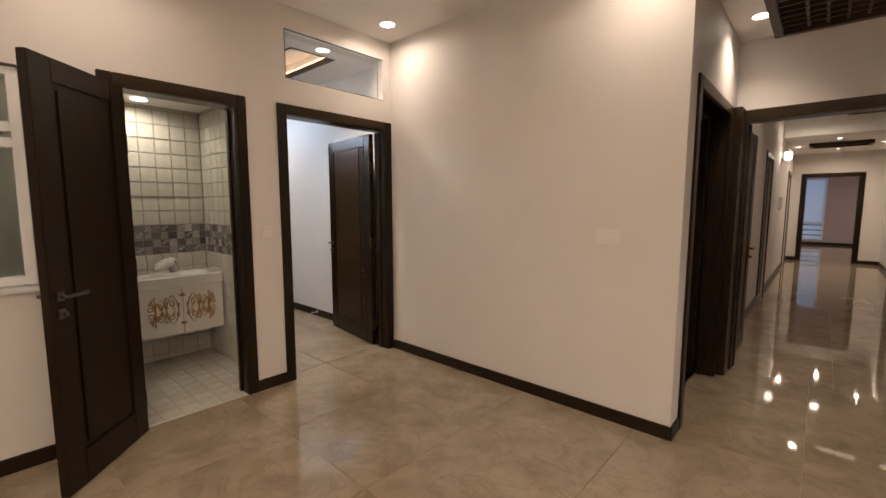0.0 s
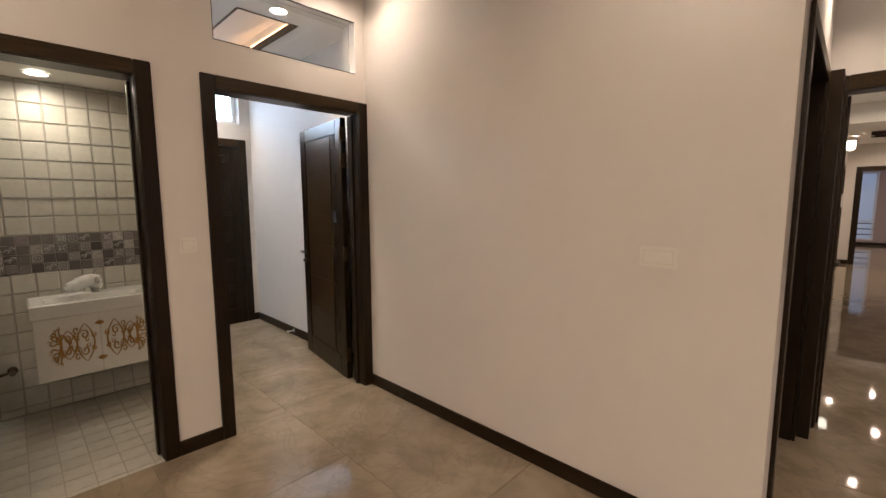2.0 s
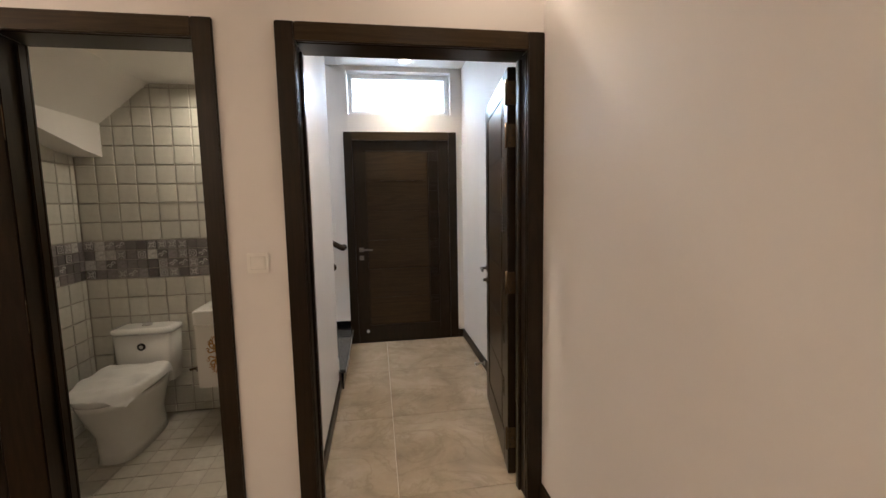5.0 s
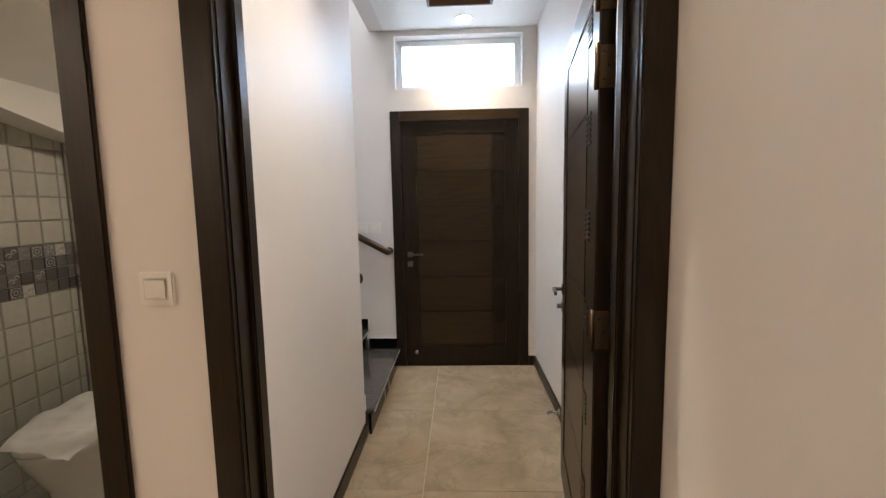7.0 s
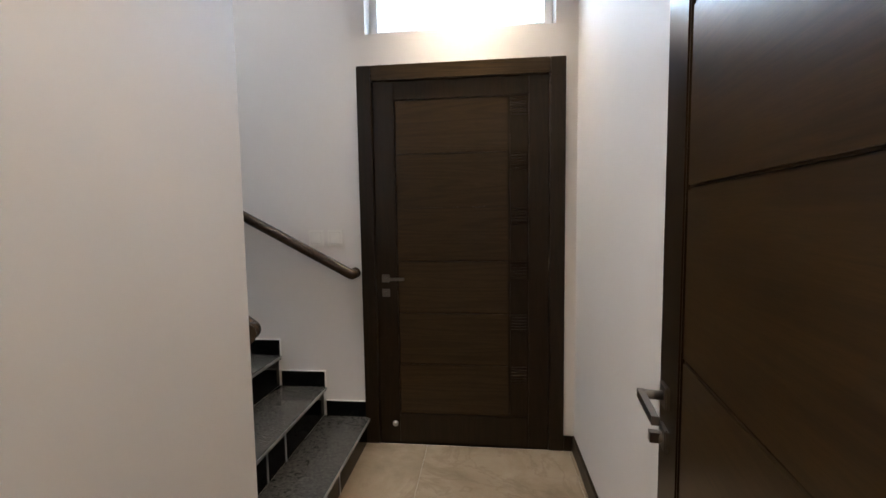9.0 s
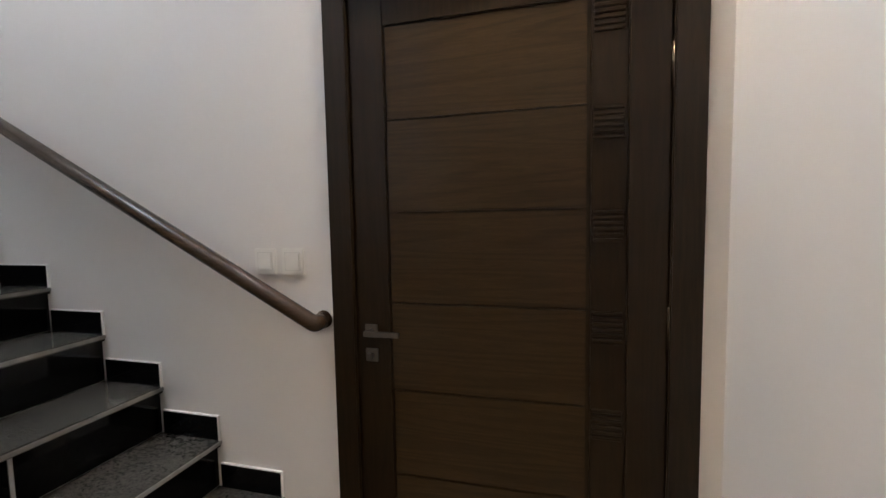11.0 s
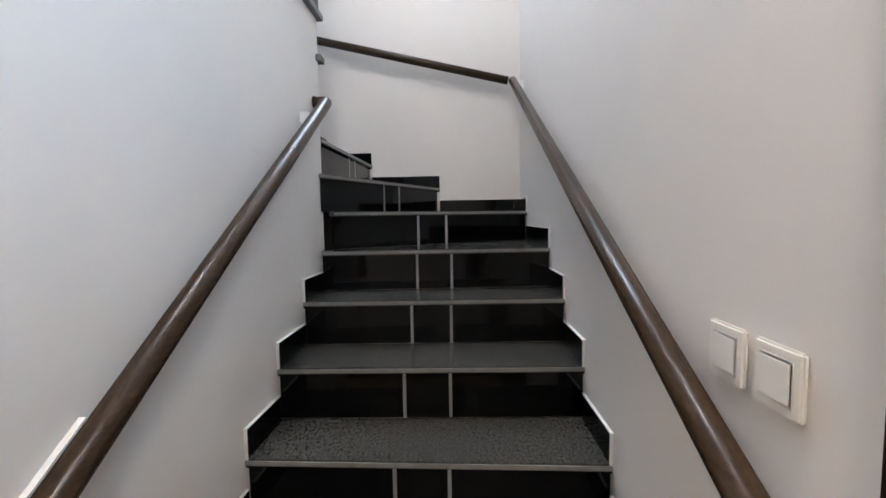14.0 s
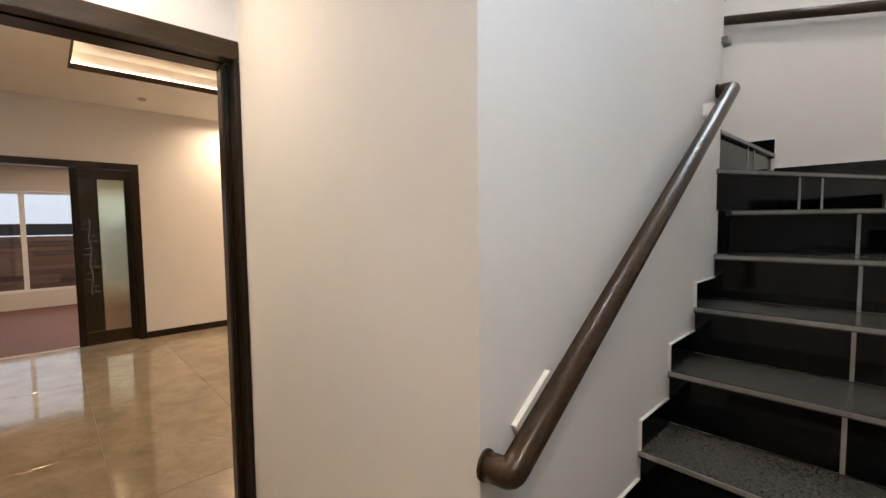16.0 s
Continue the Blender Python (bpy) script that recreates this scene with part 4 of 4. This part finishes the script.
# ---- ceiling trays and lattices ----
def tray(name, x0, x1, y0, y1, z, cove, label):
    """A timber-lipped recess in the ceiling with a hidden warm light strip."""
    ob = structure(tagged(new(name), label), label)
    w, e = 0.018, 0.0005
    for a, b in (((x0 + e, y0 + e), (x1 - e, y0 + w)), ((x0 + e, y1 - w), (x1 - e, y1 - e)), ((x0 + e, y0 + w), (x0 + w, y1 - w)), ((x1 - w, y0 + w), (x1 - e, y1 - w))):
        boxed("trim_board", (*a, z - 0.004), (*b, z + 0.05), M_TRIM, ob, 0.002)
    q = w + 0.003
    for a, b in (((x0 + 0.004, y0 + 0.004), (x1 - 0.004, y0 + w)), ((x0 + 0.004, y1 - w), (x1 - 0.004, y1 - 0.004)), ((x0 + 0.004, y0 + q), (x0 + w, y1 - q)), ((x1 - w, y0 + q), (x1 - 0.004, y1 - q))):
        boxed("light_strip", (*a, z + 0.0515), (*b, z + 0.058), cove, ob)
    return ob


def lattice(x0, x1, y0, y1, z, step, label):
    ob = structure(tagged(new("ceiling_lattice"), label), label)
    boxed("backing", (x0, y0, z - 0.006), (x1, y1, z - 0.001), M_BLACK, ob)
    for a, b in (((x0 - 0.05, y0 - 0.05), (x1 + 0.05, y0)), ((x0 - 0.05, y1), (x1 + 0.05, y1 + 0.05)), ((x0 - 0.05, y0), (x0, y1)), ((x1, y0), (x1 + 0.05, y1))):
        boxed("frame_board", (*a, z - 0.07), (*b, z - 0.001), M_TRIM, ob, 0.003)
    for i in range(1, int((x1 - x0) / step)):
        boxed("slat", (x0 + i * step - 0.008, y0, z - 0.05), (x0 + i * step + 0.008, y1, z - 0.006), M_TRIM, ob)
    for i in range(1, int((y1 - y0) / step)):
        boxed("slat", (x0, y0 + i * step - 0.008, z - 0.046), (x1, y0 + i * step + 0.008, z - 0.006), M_TRIM, ob)


lattice(0.35, 1.36, -4.1, -2.76, HL, 0.10, "dark timber lattice panel in the lobby ceiling")
structure(boxed("ceiling_hall_drop", (7.6, -4.1, 2.64), (11.2, -2.42, HH), M_CEIL), "lowered white ceiling at the hall's end")
lattice(8.95, 9.3, -3.65, -2.8, 2.64, 0.12, "dark timber lattice panel in the hall ceiling")
lattice(6.8, 7.2, -5.2, -3.3, HH, 0.4, "dark timber ceiling panel of the hall")
for y in (-3.5, -4.3):
    structure(boxed("hall_light_slot", (6.97, y - 0.25, HH - 0.075), (7.03, y + 0.25, HH - 0.05), M_SLOT), "glowing light slot in the timber panel")
tray("entrance_ceiling_tray", TX0, TX1, TY0, TY1, HC, M_COVE, "timber-lipped entrance ceiling tray with warm cove light")

# ---- bathroom ----
BX0, BX1, BY0, BY1, BZ = -2.66, -1.215, 0.155, 1.28, 2.24
structure(boxed("bath_wall_back", (-2.70, BY1 + 0.008, 0), (XL - 0.12, YS - 0.12, BZ), M_BGROUT), "grouted backing of the bathroom's back wall")
structure(boxed("bath_wall_left", (-2.80, 0.15, 0), (BX0 - 0.008, BY1 + 0.008, 2.06), M_BGROUT), "grouted backing of the bathroom's side wall")
structure(boxed("bath_wall_right", (BX1 + 0.008, 0.15, 0), (XL - 0.12, BY1 + 0.008, BZ), M_BGROUT), "grouted backing of the bathroom's side wall")
structure(boxed("ceiling_bath", (-2.80, 0.15, BZ), (XL - 0.1, YS - 0.12, BZ + 0.06), M_CEIL), "white bathroom ceiling")
# sloping soffit under the upper flight
bm = bmesh.new()
sec = [(BX0 - 0.14, BZ), (-2.18, BZ), (-2.49, 1.98), (-2.49, 0), (BX0 - 0.14, 0)]
rows = []
for y, low in ((0.152, 2.02), (0.75, 1.87), (1.12, 1.79), (1.30, 1.765)):
    rows.append([bm.verts.new((x, y, z if z else low)) for x, z in sec])
for p, q in zip(rows, rows[1:]):
    for k in range(5):
        bm.faces.new((p[k], p[(k + 1) % 5], q[(k + 1) % 5], q[k]))
bm.faces.new(rows[0]), bm.faces.new(rows[-1][::-1])
structure(made("bath_soffit", bm, M_CEIL), "white sloping soffit under the stairs")

TW, TH, GAP = 0.1200, 0.1242, 0.0085


def tile_mesh(name, w, h, d, material, edge=0.003):
    bm = bmesh.new()
    box(bm, (-w / 2, -d, -h / 2), (w / 2, 0, h / 2))
    front = [f for f in bm.faces if f.normal.y < -0.5 or all(v.co.y < -d / 2 for v in f.verts)]
    bmesh.ops.recalc_face_normals(bm, faces=bm.faces)
    bmesh.ops.bevel(bm, geom=[e for f in front for e in f.edges], offset=edge, segments=1, affect="EDGES")
    data = bpy.data.meshes.new(name)
    bm.to_mesh(data)
    bm.free()
    data.materials.append(material)
    return data


@functools.lru_cache(maxsize=None)
def tile_data(w, h, kind):
    return tile_mesh("mosaic_tile", w - 0.004, h - 0.004, 0.009, M_MOSAIC, 0.0015) if kind else tile_mesh("tile", w - GAP, h - GAP, 0.008, M_BTILE)


wallset = random.Random(4)


def motif_mesh(kind):
    bm = bmesh.new()
    y = -0.0085

    def ring(r, thick, sides, lean=0.0):
        rod(bm, [(r * math.cos(lean + 2 * math.pi * k / sides), y, r * math.sin(lean + 2 * math.pi * k / sides)) for k in range(sides + 1)], thick, 5)

    if kind == 0:            # four broad petals in a square border
        ring(0.034, 0.0022, 4, math.pi / 4)
        for k in range(4):
            a = math.pi * (0.25 + k / 2)
            rod(bm, [(q * math.cos(a), y, q * math.sin(a)) for q in (0.003, 0.012, 0.022, 0.027)], [0.0015, 0.006, 0.0055, 0.001], 6)
            b = a + math.pi / 4
            rod(bm, [(q * math.cos(b), y, q * math.sin(b)) for q in (0.006, 0.013, 0.020)], [0.001, 0.003, 0.001], 6)
    elif kind == 1:          # curling scroll
        for c, e in ((0.010, 1), (-0.010, -1)):
            rod(bm, [(c + e * (0.015 - 0.0011 * k) * math.cos(0.55 * k), y, e * 0.008 + (0.015 - 0.0011 * k) * math.sin(0.55 * k)) for k in range(12)],
                [0.0046 - 0.00025 * k for k in range(12)], 6)
    else:                    # medallion
        ring(0.024, 0.0026, 16)
        ring(0.011, 0.0026, 12)
        for k in range(4):
            a = math.pi * (0.25 + k / 2)
            rod(bm, [(0.024 * math.cos(a), y, 0.024 * math.sin(a)), (0.034 * math.cos(a), y, 0.034 * math.sin(a))], 0.0036, 6)
    data = bpy.data.meshes.new("motif")
    bm.to_mesh(data)
    bm.free()
    data.materials.append(M_MOTIF)
    return data


MOTIFS = [motif_mesh(k) for k in range(3)]


def tile_wall(parent, place, turn, width, top):
    """Tiles over a wall that starts at place (its lower left corner as one faces it)."""
    m0 = pose(*place, 0, 0, turn)
    rows = [(max(0.0, 0.965 - 0.13 * k), min(0.13, 0.965 - 0.13 * (k - 1)), TW, 0) for k in range(1, 9)]
    rows += [(0.965 + 0.0635 * k, 0.0635, 0.0635, 1) for k in range(4)] + [(1.219 + TH * k, TH, TW, 0) for k in range(9)]
    for z, h, w, band in rows:
        for k in range(int(math.ceil(width / w))):
            u0, u1 = k * w, min(width, (k + 1) * w)
            lim = min(BZ, top((u0 + u1) / 2)) if top else BZ
            hh = min(h, lim - z)
            key = round(hh, 2 if hh < h else 4)
            if u1 - u0 < 0.02 or hh < 0.02:
                continue
            ob = new("mosaic_tile" if band else "tile", tile_data(round(u1 - u0, 3), key, band))
            ob.parent = parent
            ob.matrix_local = m0 @ pose((u0 + u1) / 2, 0, z + hh / 2)
            if band and u1 - u0 > 0.06 and wallset.random() < 0.46:
                mo = new("motif", MOTIFS[wallset.randrange(3)])
                mo.parent = ob


wall_back = bpy.data.objects["bath_wall_back"]
wall_left = bpy.data.objects["bath_wall_left"]
wall_right = bpy.data.objects["bath_wall_right"]
tile_wall(wall_back, (BX0, BY1 + 0.008, 0), 0, BX1 - BX0, lambda u: BZ if u > 0.42 else 1.95 + u)
tile_wall(wall_left, (BX0 - 0.008, BY0, 0), 90, BY1 - BY0, lambda u: 2.05 - 0.2 * u)
tile_wall(wall_right, (BX1 + 0.008, BY1, 0), -90, BY1 - BY0, None)

# steel strip added for the highlight along a protruding tile edge
structure(boxed("tile_edge_line", (-2.24, BY1 - 0.005, 1.4645), (BX1, BY1 + 0.002, 1.4705), M_STEEL), "thin steel strip for the highlight on a protruding tile edge")

# vanity
van = thing("vanity_unit", (-1.545, 1.09, 0.31), "white lacquered wall-hung vanity with gold scroll ornament", "vanity")
VX0, VX1, VY0, VY1 = -1.875, -1.222, 0.90, 1.268
van.matrix_world = Matrix()
boxed("carcass", (VX0 + 0.012, VY0 + 0.02, 0.315), (VX1 - 0.012, VY1, 0.715), M_LACQ, van, 0.003)
mid = (VX0 + VX1) / 2
for x0, x1 in ((VX0 + 0.008, mid - 0.0015), (mid + 0.0015, VX1 - 0.008)):
    d = boxed("cabinet_door", (x0, VY0, 0.312), (x1, VY0 + 0.018, 0.712), M_LACQ, van, 0.003)
    s = 1 if x0 > mid - 0.01 else -1
    zc, yf = 0.525, VY0 - 0.002

    def gold(pts, thick=0.0042):
        bm = bmesh.new()
        k = len(pts) - 1
        rod(bm, [(mid + s * u, yf, zc + 1.45 * w) for u, w in pts], [thick * (1.15 - 0.75 * abs(2 * q / k - 1) ** 3) for q in range(k + 1)], 6)
        part("gold_scroll", bm, M_GOLD, d, "raised gold scroll ornament")

    def spiral(cu, cw, size, turns, flip, start):
        return [(cu + size * (1 - 0.8 * q / 20) * math.cos(start + flip * turns * 2 * math.pi * q / 20), cw + size * (1 - 0.8 * q / 20) * math.sin(start + flip * turns * 2 * math.pi * q / 20)) for q in range(21)]

    for cu, hw_, hh in ((0.078, 0.044, 0.088), (0.163, 0.040, 0.066)):
        for side_ in (1, -1):     # pointed oval with curled tips
            gold([(cu + side_ * hw_ * math.sin(math.pi * q / 20) ** 0.8, -hh + 2 * hh * q / 20) for q in range(21)])
        for up in (1, -1):
            gold(spiral(cu + 0.004, up * hh * 0.42, hh * 0.26, 1.3, up, 0.5))
            gold(spiral(cu - 0.010, up * hh * 0.15, hh * 0.15, 1.0, -up, 2.2), 0.003)
    for up in (1, -1):            # crossing stems and the outer fan
        for cu, cw, size in ((0.036, 0.030, 0.014), (0.122, 0.062, 0.018), (0.122, 0.028, 0.016), (0.205, 0.030, 0.018), (0.228, 0.052, 0.014)):
            gold(spiral(cu, up * cw, size, 1.2, up, 1.0 + cu * 20), 0.0036)
        gold([(0.120 + 0.1 * q / 10, up * (0.05 * math.cos(q * 0.42))) for q in range(11)])
        for q in range(4):
            a = up * (0.25 + 0.38 * q)
            gold([(0.195 + 0.062 * f * math.cos(a), 0.085 * f * math.sin(a) + up * 0.008 * math.sin(f * 6)) for f in [g / 8 for g in range(9)]], 0.0042)
            gold(spiral(0.198 + 0.055 * math.cos(a), 0.08 * math.sin(a), 0.011, 1.0, up, a), 0.0026)
for zc in (0.632, 0.418):
    bm = bmesh.new()
    for k in range(5):
        a = math.pi * (0.15 + 0.175 * k)
        e = 1 if zc > 0.5 else -1
        rod(bm, [(mid, VY0 - 0.004, zc), (mid + 0.026 * math.cos(a), VY0 - 0.004, zc + e * 0.026 * math.sin(a))], [0.003, 0.006], 6)
    part("gold_palmette", bm, M_GOLD, van, "raised gold leaf ornament")
# basin top with a sunken bowl
bm = bmesh.new()
n = 32


def rounded(cx, cy, a, b, k, power=4.0):
    t = 2 * math.pi * k / n
    c, s = math.cos(t), math.sin(t)
    return cx + a * math.copysign(abs(c) ** (2 / power), c), cy + b * math.copysign(abs(s) ** (2 / power), s)


cx, cy, hw, hd = (VX0 + VX1) / 2, (VY0 + VY1) / 2, (VX1 - VX0) / 2 + 0.004, (VY1 - VY0) / 2
loops = [[(*rounded(cx, cy, hw, hd, k, 40), 0.715) for k in range(n)], [(*rounded(cx, cy, hw, hd, k, 40), 0.795) for k in range(n)],
         [(*rounded(cx, cy, hw - 0.01, hd - 0.01, k, 40), 0.803) for k in range(n)],
         [(*rounded(cx, cy - 0.03, hw * 0.78, hd * 0.62, k), 0.802) for k in range(n)], [(*rounded(cx, cy - 0.03, hw * 0.70, hd * 0.52, k), 0.755) for k in range(n)],
         [(*rounded(cx, cy - 0.03, hw * 0.4, hd * 0.3, k), 0.735) for k in range(n)]]
rv = [[bm.verts.new(p) for p in lp] for lp in loops]
for p, q in zip(rv, rv[1:]):
    for k in range(n):
        f = bm.faces.new((p[k], p[(k + 1) % n], q[(k + 1) % n], q[k]))
bm.faces.new(rv[-1]), bm.faces.new(rv[0][::-1])
part("basin_top", bm, M_CERAMIC, van, "white ceramic basin top")
# tap still wrapped in plastic
tap = thing("basin_tap", (-1.52, 1.20, 0.803), "chrome basin tap still wrapped in thin plastic", "tap")
bm = bmesh.new()
rod(bm, [(0, 0, 0), (0, 0, 0.02), (0, 0, 0.02), (0, 0, 0.11)], [0.026, 0.026, 0.02, 0.02], 14)
part("body", bm, M_STEEL, tap)
bm = bmesh.new()
rod(bm, [(0, 0, 0.085), (0, -0.06, 0.10), (0, -0.12, 0.085)], 0.013, 10)
part("spout", bm, M_STEEL, tap)
bm = bmesh.new()
rod(bm, [(0, 0, 0.11), (0.0, 0.01, 0.14), (0.02, 0.0, 0.16)], 0.008, 8)
part("lever", bm, M_STEEL, tap)


def crumpled(points, radii, seed, sides=18, amount=0.25):
    bm = bmesh.new()
    dense, rad = [], []
    for (p, q), (r, s) in zip(zip(points, points[1:]), zip(radii, radii[1:])):
        for j in range(6):
            dense.append(Vector(p).lerp(Vector(q), j / 6)), rad.append(r + (s - r) * j / 6)
    rod(bm, dense, rad, sides)
    for v in bm.verts:
        v.co += noise.noise_vector(v.co * 38 + Vector((seed, 0, 0))) * amount * 0.06
    return bm


part("plastic_wrap", crumpled([(0.005, 0.02, 0.03), (-0.01, -0.02, 0.09), (-0.07, -0.07, 0.09), (-0.15, -0.10, 0.06), (-0.18, -0.11, 0.03)], [0.03, 0.045, 0.045, 0.035, 0.006], 3), M_BAG, tap, "crumpled translucent plastic wrap")

# toilet
wc = thing("toilet", (-2.265, 0.95, 0), "white one-piece ceramic toilet under loose plastic film", "toilet")


def loft(rings, caps=True):
    bm = bmesh.new()
    k = 28
    rv = []
    for cx, cy, a, b, z, power in rings:
        rv.append([])
        for i in range(k):
            t = 2 * math.pi * i / k
            c, s = math.cos(t), math.sin(t)
            rv[-1].append(bm.verts.new((cx + a * math.copysign(abs(c) ** (2 / power), c), cy + b * math.copysign(abs(s) ** (2 / power), s), z)))
    for p, q in zip(rv, rv[1:]):
        for i in range(k):
            bm.faces.new((p[i], p[(i + 1) % k], q[(i + 1) % k], q[i])).smooth = True
    if caps:
        bm.faces.new(rv[0][::-1]), bm.faces.new(rv[-1])
    return bm


part("bowl", loft([(0, -0.02, 0.115, 0.26, 0.0, 3), (0, -0.02, 0.112, 0.25, 0.05, 3), (0, -0.03, 0.12, 0.26, 0.16, 2.6), (0, -0.05, 0.155, 0.30, 0.27, 2.4),
                   (0, -0.06, 0.178, 0.33, 0.35, 2.3), (0, -0.06, 0.182, 0.335, 0.385, 2.3)]), M_CERAMIC, wc)
part("tank", loft([(0, 0.225, 0.165, 0.085, 0.30, 6), (0, 0.225, 0.175, 0.088, 0.45, 6), (0, 0.225, 0.182, 0.092, 0.625, 6)]), M_CERAMIC, wc)
tl = part("tank_lid", loft([(0, 0.222, 0.186, 0.096, 0.626, 6), (0, 0.222, 0.19, 0.100, 0.64, 6), (0, 0.222, 0.186, 0.096, 0.658, 6), (0, 0.222, 0.15, 0.07, 0.664, 6)]), M_CERAMIC, wc)
part("flush_button", loft([(0, 0.222, 0.03, 0.03, 0.662, 2), (0, 0.222, 0.03, 0.03, 0.674, 2), (0, 0.222, 0.024, 0.024, 0.677, 2)]), M_STEEL, tl, "round chrome flush button")
bm = bmesh.new()
rod(bm, [(0.0, 0.14, 0.545), (0.0, 0.126, 0.545)], 0.024, 18)
part("badge", bm, M_BLACK, wc, "round black sticker on the tank")
bm = bmesh.new()
rod(bm, [(0.0, 0.127, 0.545), (0.0, 0.125, 0.545)], [0.012, 0.012], 12)
part("badge_ring", bm, M_STEEL, wc)
part("seat_lid", loft([(0, -0.07, 0.185, 0.33, 0.386, 2.3), (0, -0.07, 0.19, 0.335, 0.40, 2.3), (0, -0.07, 0.186, 0.33, 0.425, 2.3), (0, -0.07, 0.15, 0.29, 0.435, 2.3)]), M_CERAMIC, wc, "closed white seat lid")
# film over the lid, with a hanging ragged hem
bm = bmesh.new()
NX, NY = 22, 30
grid = []
for i in range(NX + 1):
    grid.append([])
    for j in range(NY + 1):
        u, v = -0.225 + 0.45 * i / NX, -0.43 + 0.53 * j / NY
        inside = (abs(u) / 0.19) ** 2.3 + (abs(v + 0.07) / 0.335) ** 2.3
        drop = 0.0 if inside < 1 else min(0.06, (inside - 1) * 0.075)
        uu, vv = (u, v) if inside < 1 else (u * (1 - 0.22 * min(1, inside - 1)), v * (1 - 0.08 * min(1, inside - 1)))
        w = noise.noise(Vector((u * 9, v * 9, 1.5))) * 0.018 + noise.noise(Vector((u * 28, v * 28, 4.0))) * 0.007
        grid[-1].append(bm.verts.new((uu, vv, 0.452 - drop + w)))
for i in range(NX):
    for j in range(NY):
        bm.faces.new((grid[i][j], grid[i + 1][j], grid[i + 1][j + 1], grid[i][j + 1])).smooth = True
part("plastic_film", bm, M_BAG, wc, "loose white plastic film over the lid")
# angle valve between toilet and vanity
ob = thing("angle_valve", (-1.98, 1.272, 0.33), "small tarnished water valve on the tiled wall", "valve")
bm = bmesh.new()
rod(bm, [(0, 0, 0), (0, -0.012, 0), (0, -0.012, 0), (0, -0.06, 0)], [0.026, 0.026, 0.012, 0.012], 12)
rod(bm, [(0, -0.045, 0), (-0.07, -0.05, -0.01)], 0.009, 8)
part("body", bm, M_BRASS, ob)
bm = bmesh.new()
rod(bm, [(0, -0.06, 0), (0, -0.085, 0)], 0.017, 10)
part("knob", bm, M_DSTEEL, ob)
bm = bmesh.new()
rod(bm, [(-0.07, -0.05, -0.01), (-0.11, -0.05, -0.02), (-0.16, -0.03, 0.03)], 0.007, 8)
part("hose", bm, M_STEEL, ob)

# living room tray and the room's tray are set in the room ceiling
tray("room_ceiling_tray", -3.3, -0.70, -3.22, -1.35, HR, M_COVE_ROOM, "timber-lipped room ceiling tray with warm cove light")

# ---- tiled floors, piece by piece ----


def paving(parent, x0, x1, y0, y1, w, h, ox, oy, data_mat, gap, thick):
    """Tiles from x0 to x1 and y0 to y1 on a grid that passes through (ox, oy)."""
    shared = {}
    i0, i1 = math.floor((x0 - ox) / w), math.ceil((x1 - ox) / w)
    j0, j1 = math.floor((y0 - oy) / h), math.ceil((y1 - oy) / h)
    for i in range(i0, i1):
        for j in range(j0, j1):
            a, b = max(x0, ox + i * w + gap / 2), min(x1, ox + (i + 1) * w - gap / 2)
            c, d = max(y0, oy + j * h + gap / 2), min(y1, oy + (j + 1) * h - gap / 2)
            if b - a < 0.01 or d - c < 0.01:
                continue
            key = (round(b - a, 3), round(d - c, 3))
            if key not in shared:
                bm = bmesh.new()
                box(bm, (-key[0] / 2, -key[1] / 2, -thick), (key[0] / 2, key[1] / 2, 0))
                bmesh.ops.recalc_face_normals(bm, faces=bm.faces)
                bmesh.ops.bevel(bm, geom=[e for e in bm.edges if all(v.co.z > -0.001 for v in e.verts)], offset=0.001, segments=1, affect="EDGES")
                shared[key] = bpy.data.meshes.new("floor_tile")
                bm.to_mesh(shared[key])
                bm.free()
                shared[key].materials.append(data_mat)
            ob = new("floor_tile", shared[key])
            ob.parent = parent
            ob.location = ((a + b) / 2, (c + d) / 2, 0)


paving(floor_entrance, XL, XR, 0.0, YE, 0.80, 0.80, -0.68, 0.12, M_MARBLE, 0.003, 0.01)
paving(floor_room, -4.30, 1.55, -4.60, 0.0, 0.80, 0.80, -0.68, -0.68, M_MARBLE, 0.002, 0.01)
paving(floor_hall, 1.55, 17.0, -8.5, -2.42, 0.80, 0.80, 1.55, -2.42, M_MARBLE, 0.002, 0.01)
paving(floor_bath, BX0, BX1, 0.0, BY1, 0.123, 0.123, -2.073, 0.04, M_FTILE, 0.0065, 0.008)
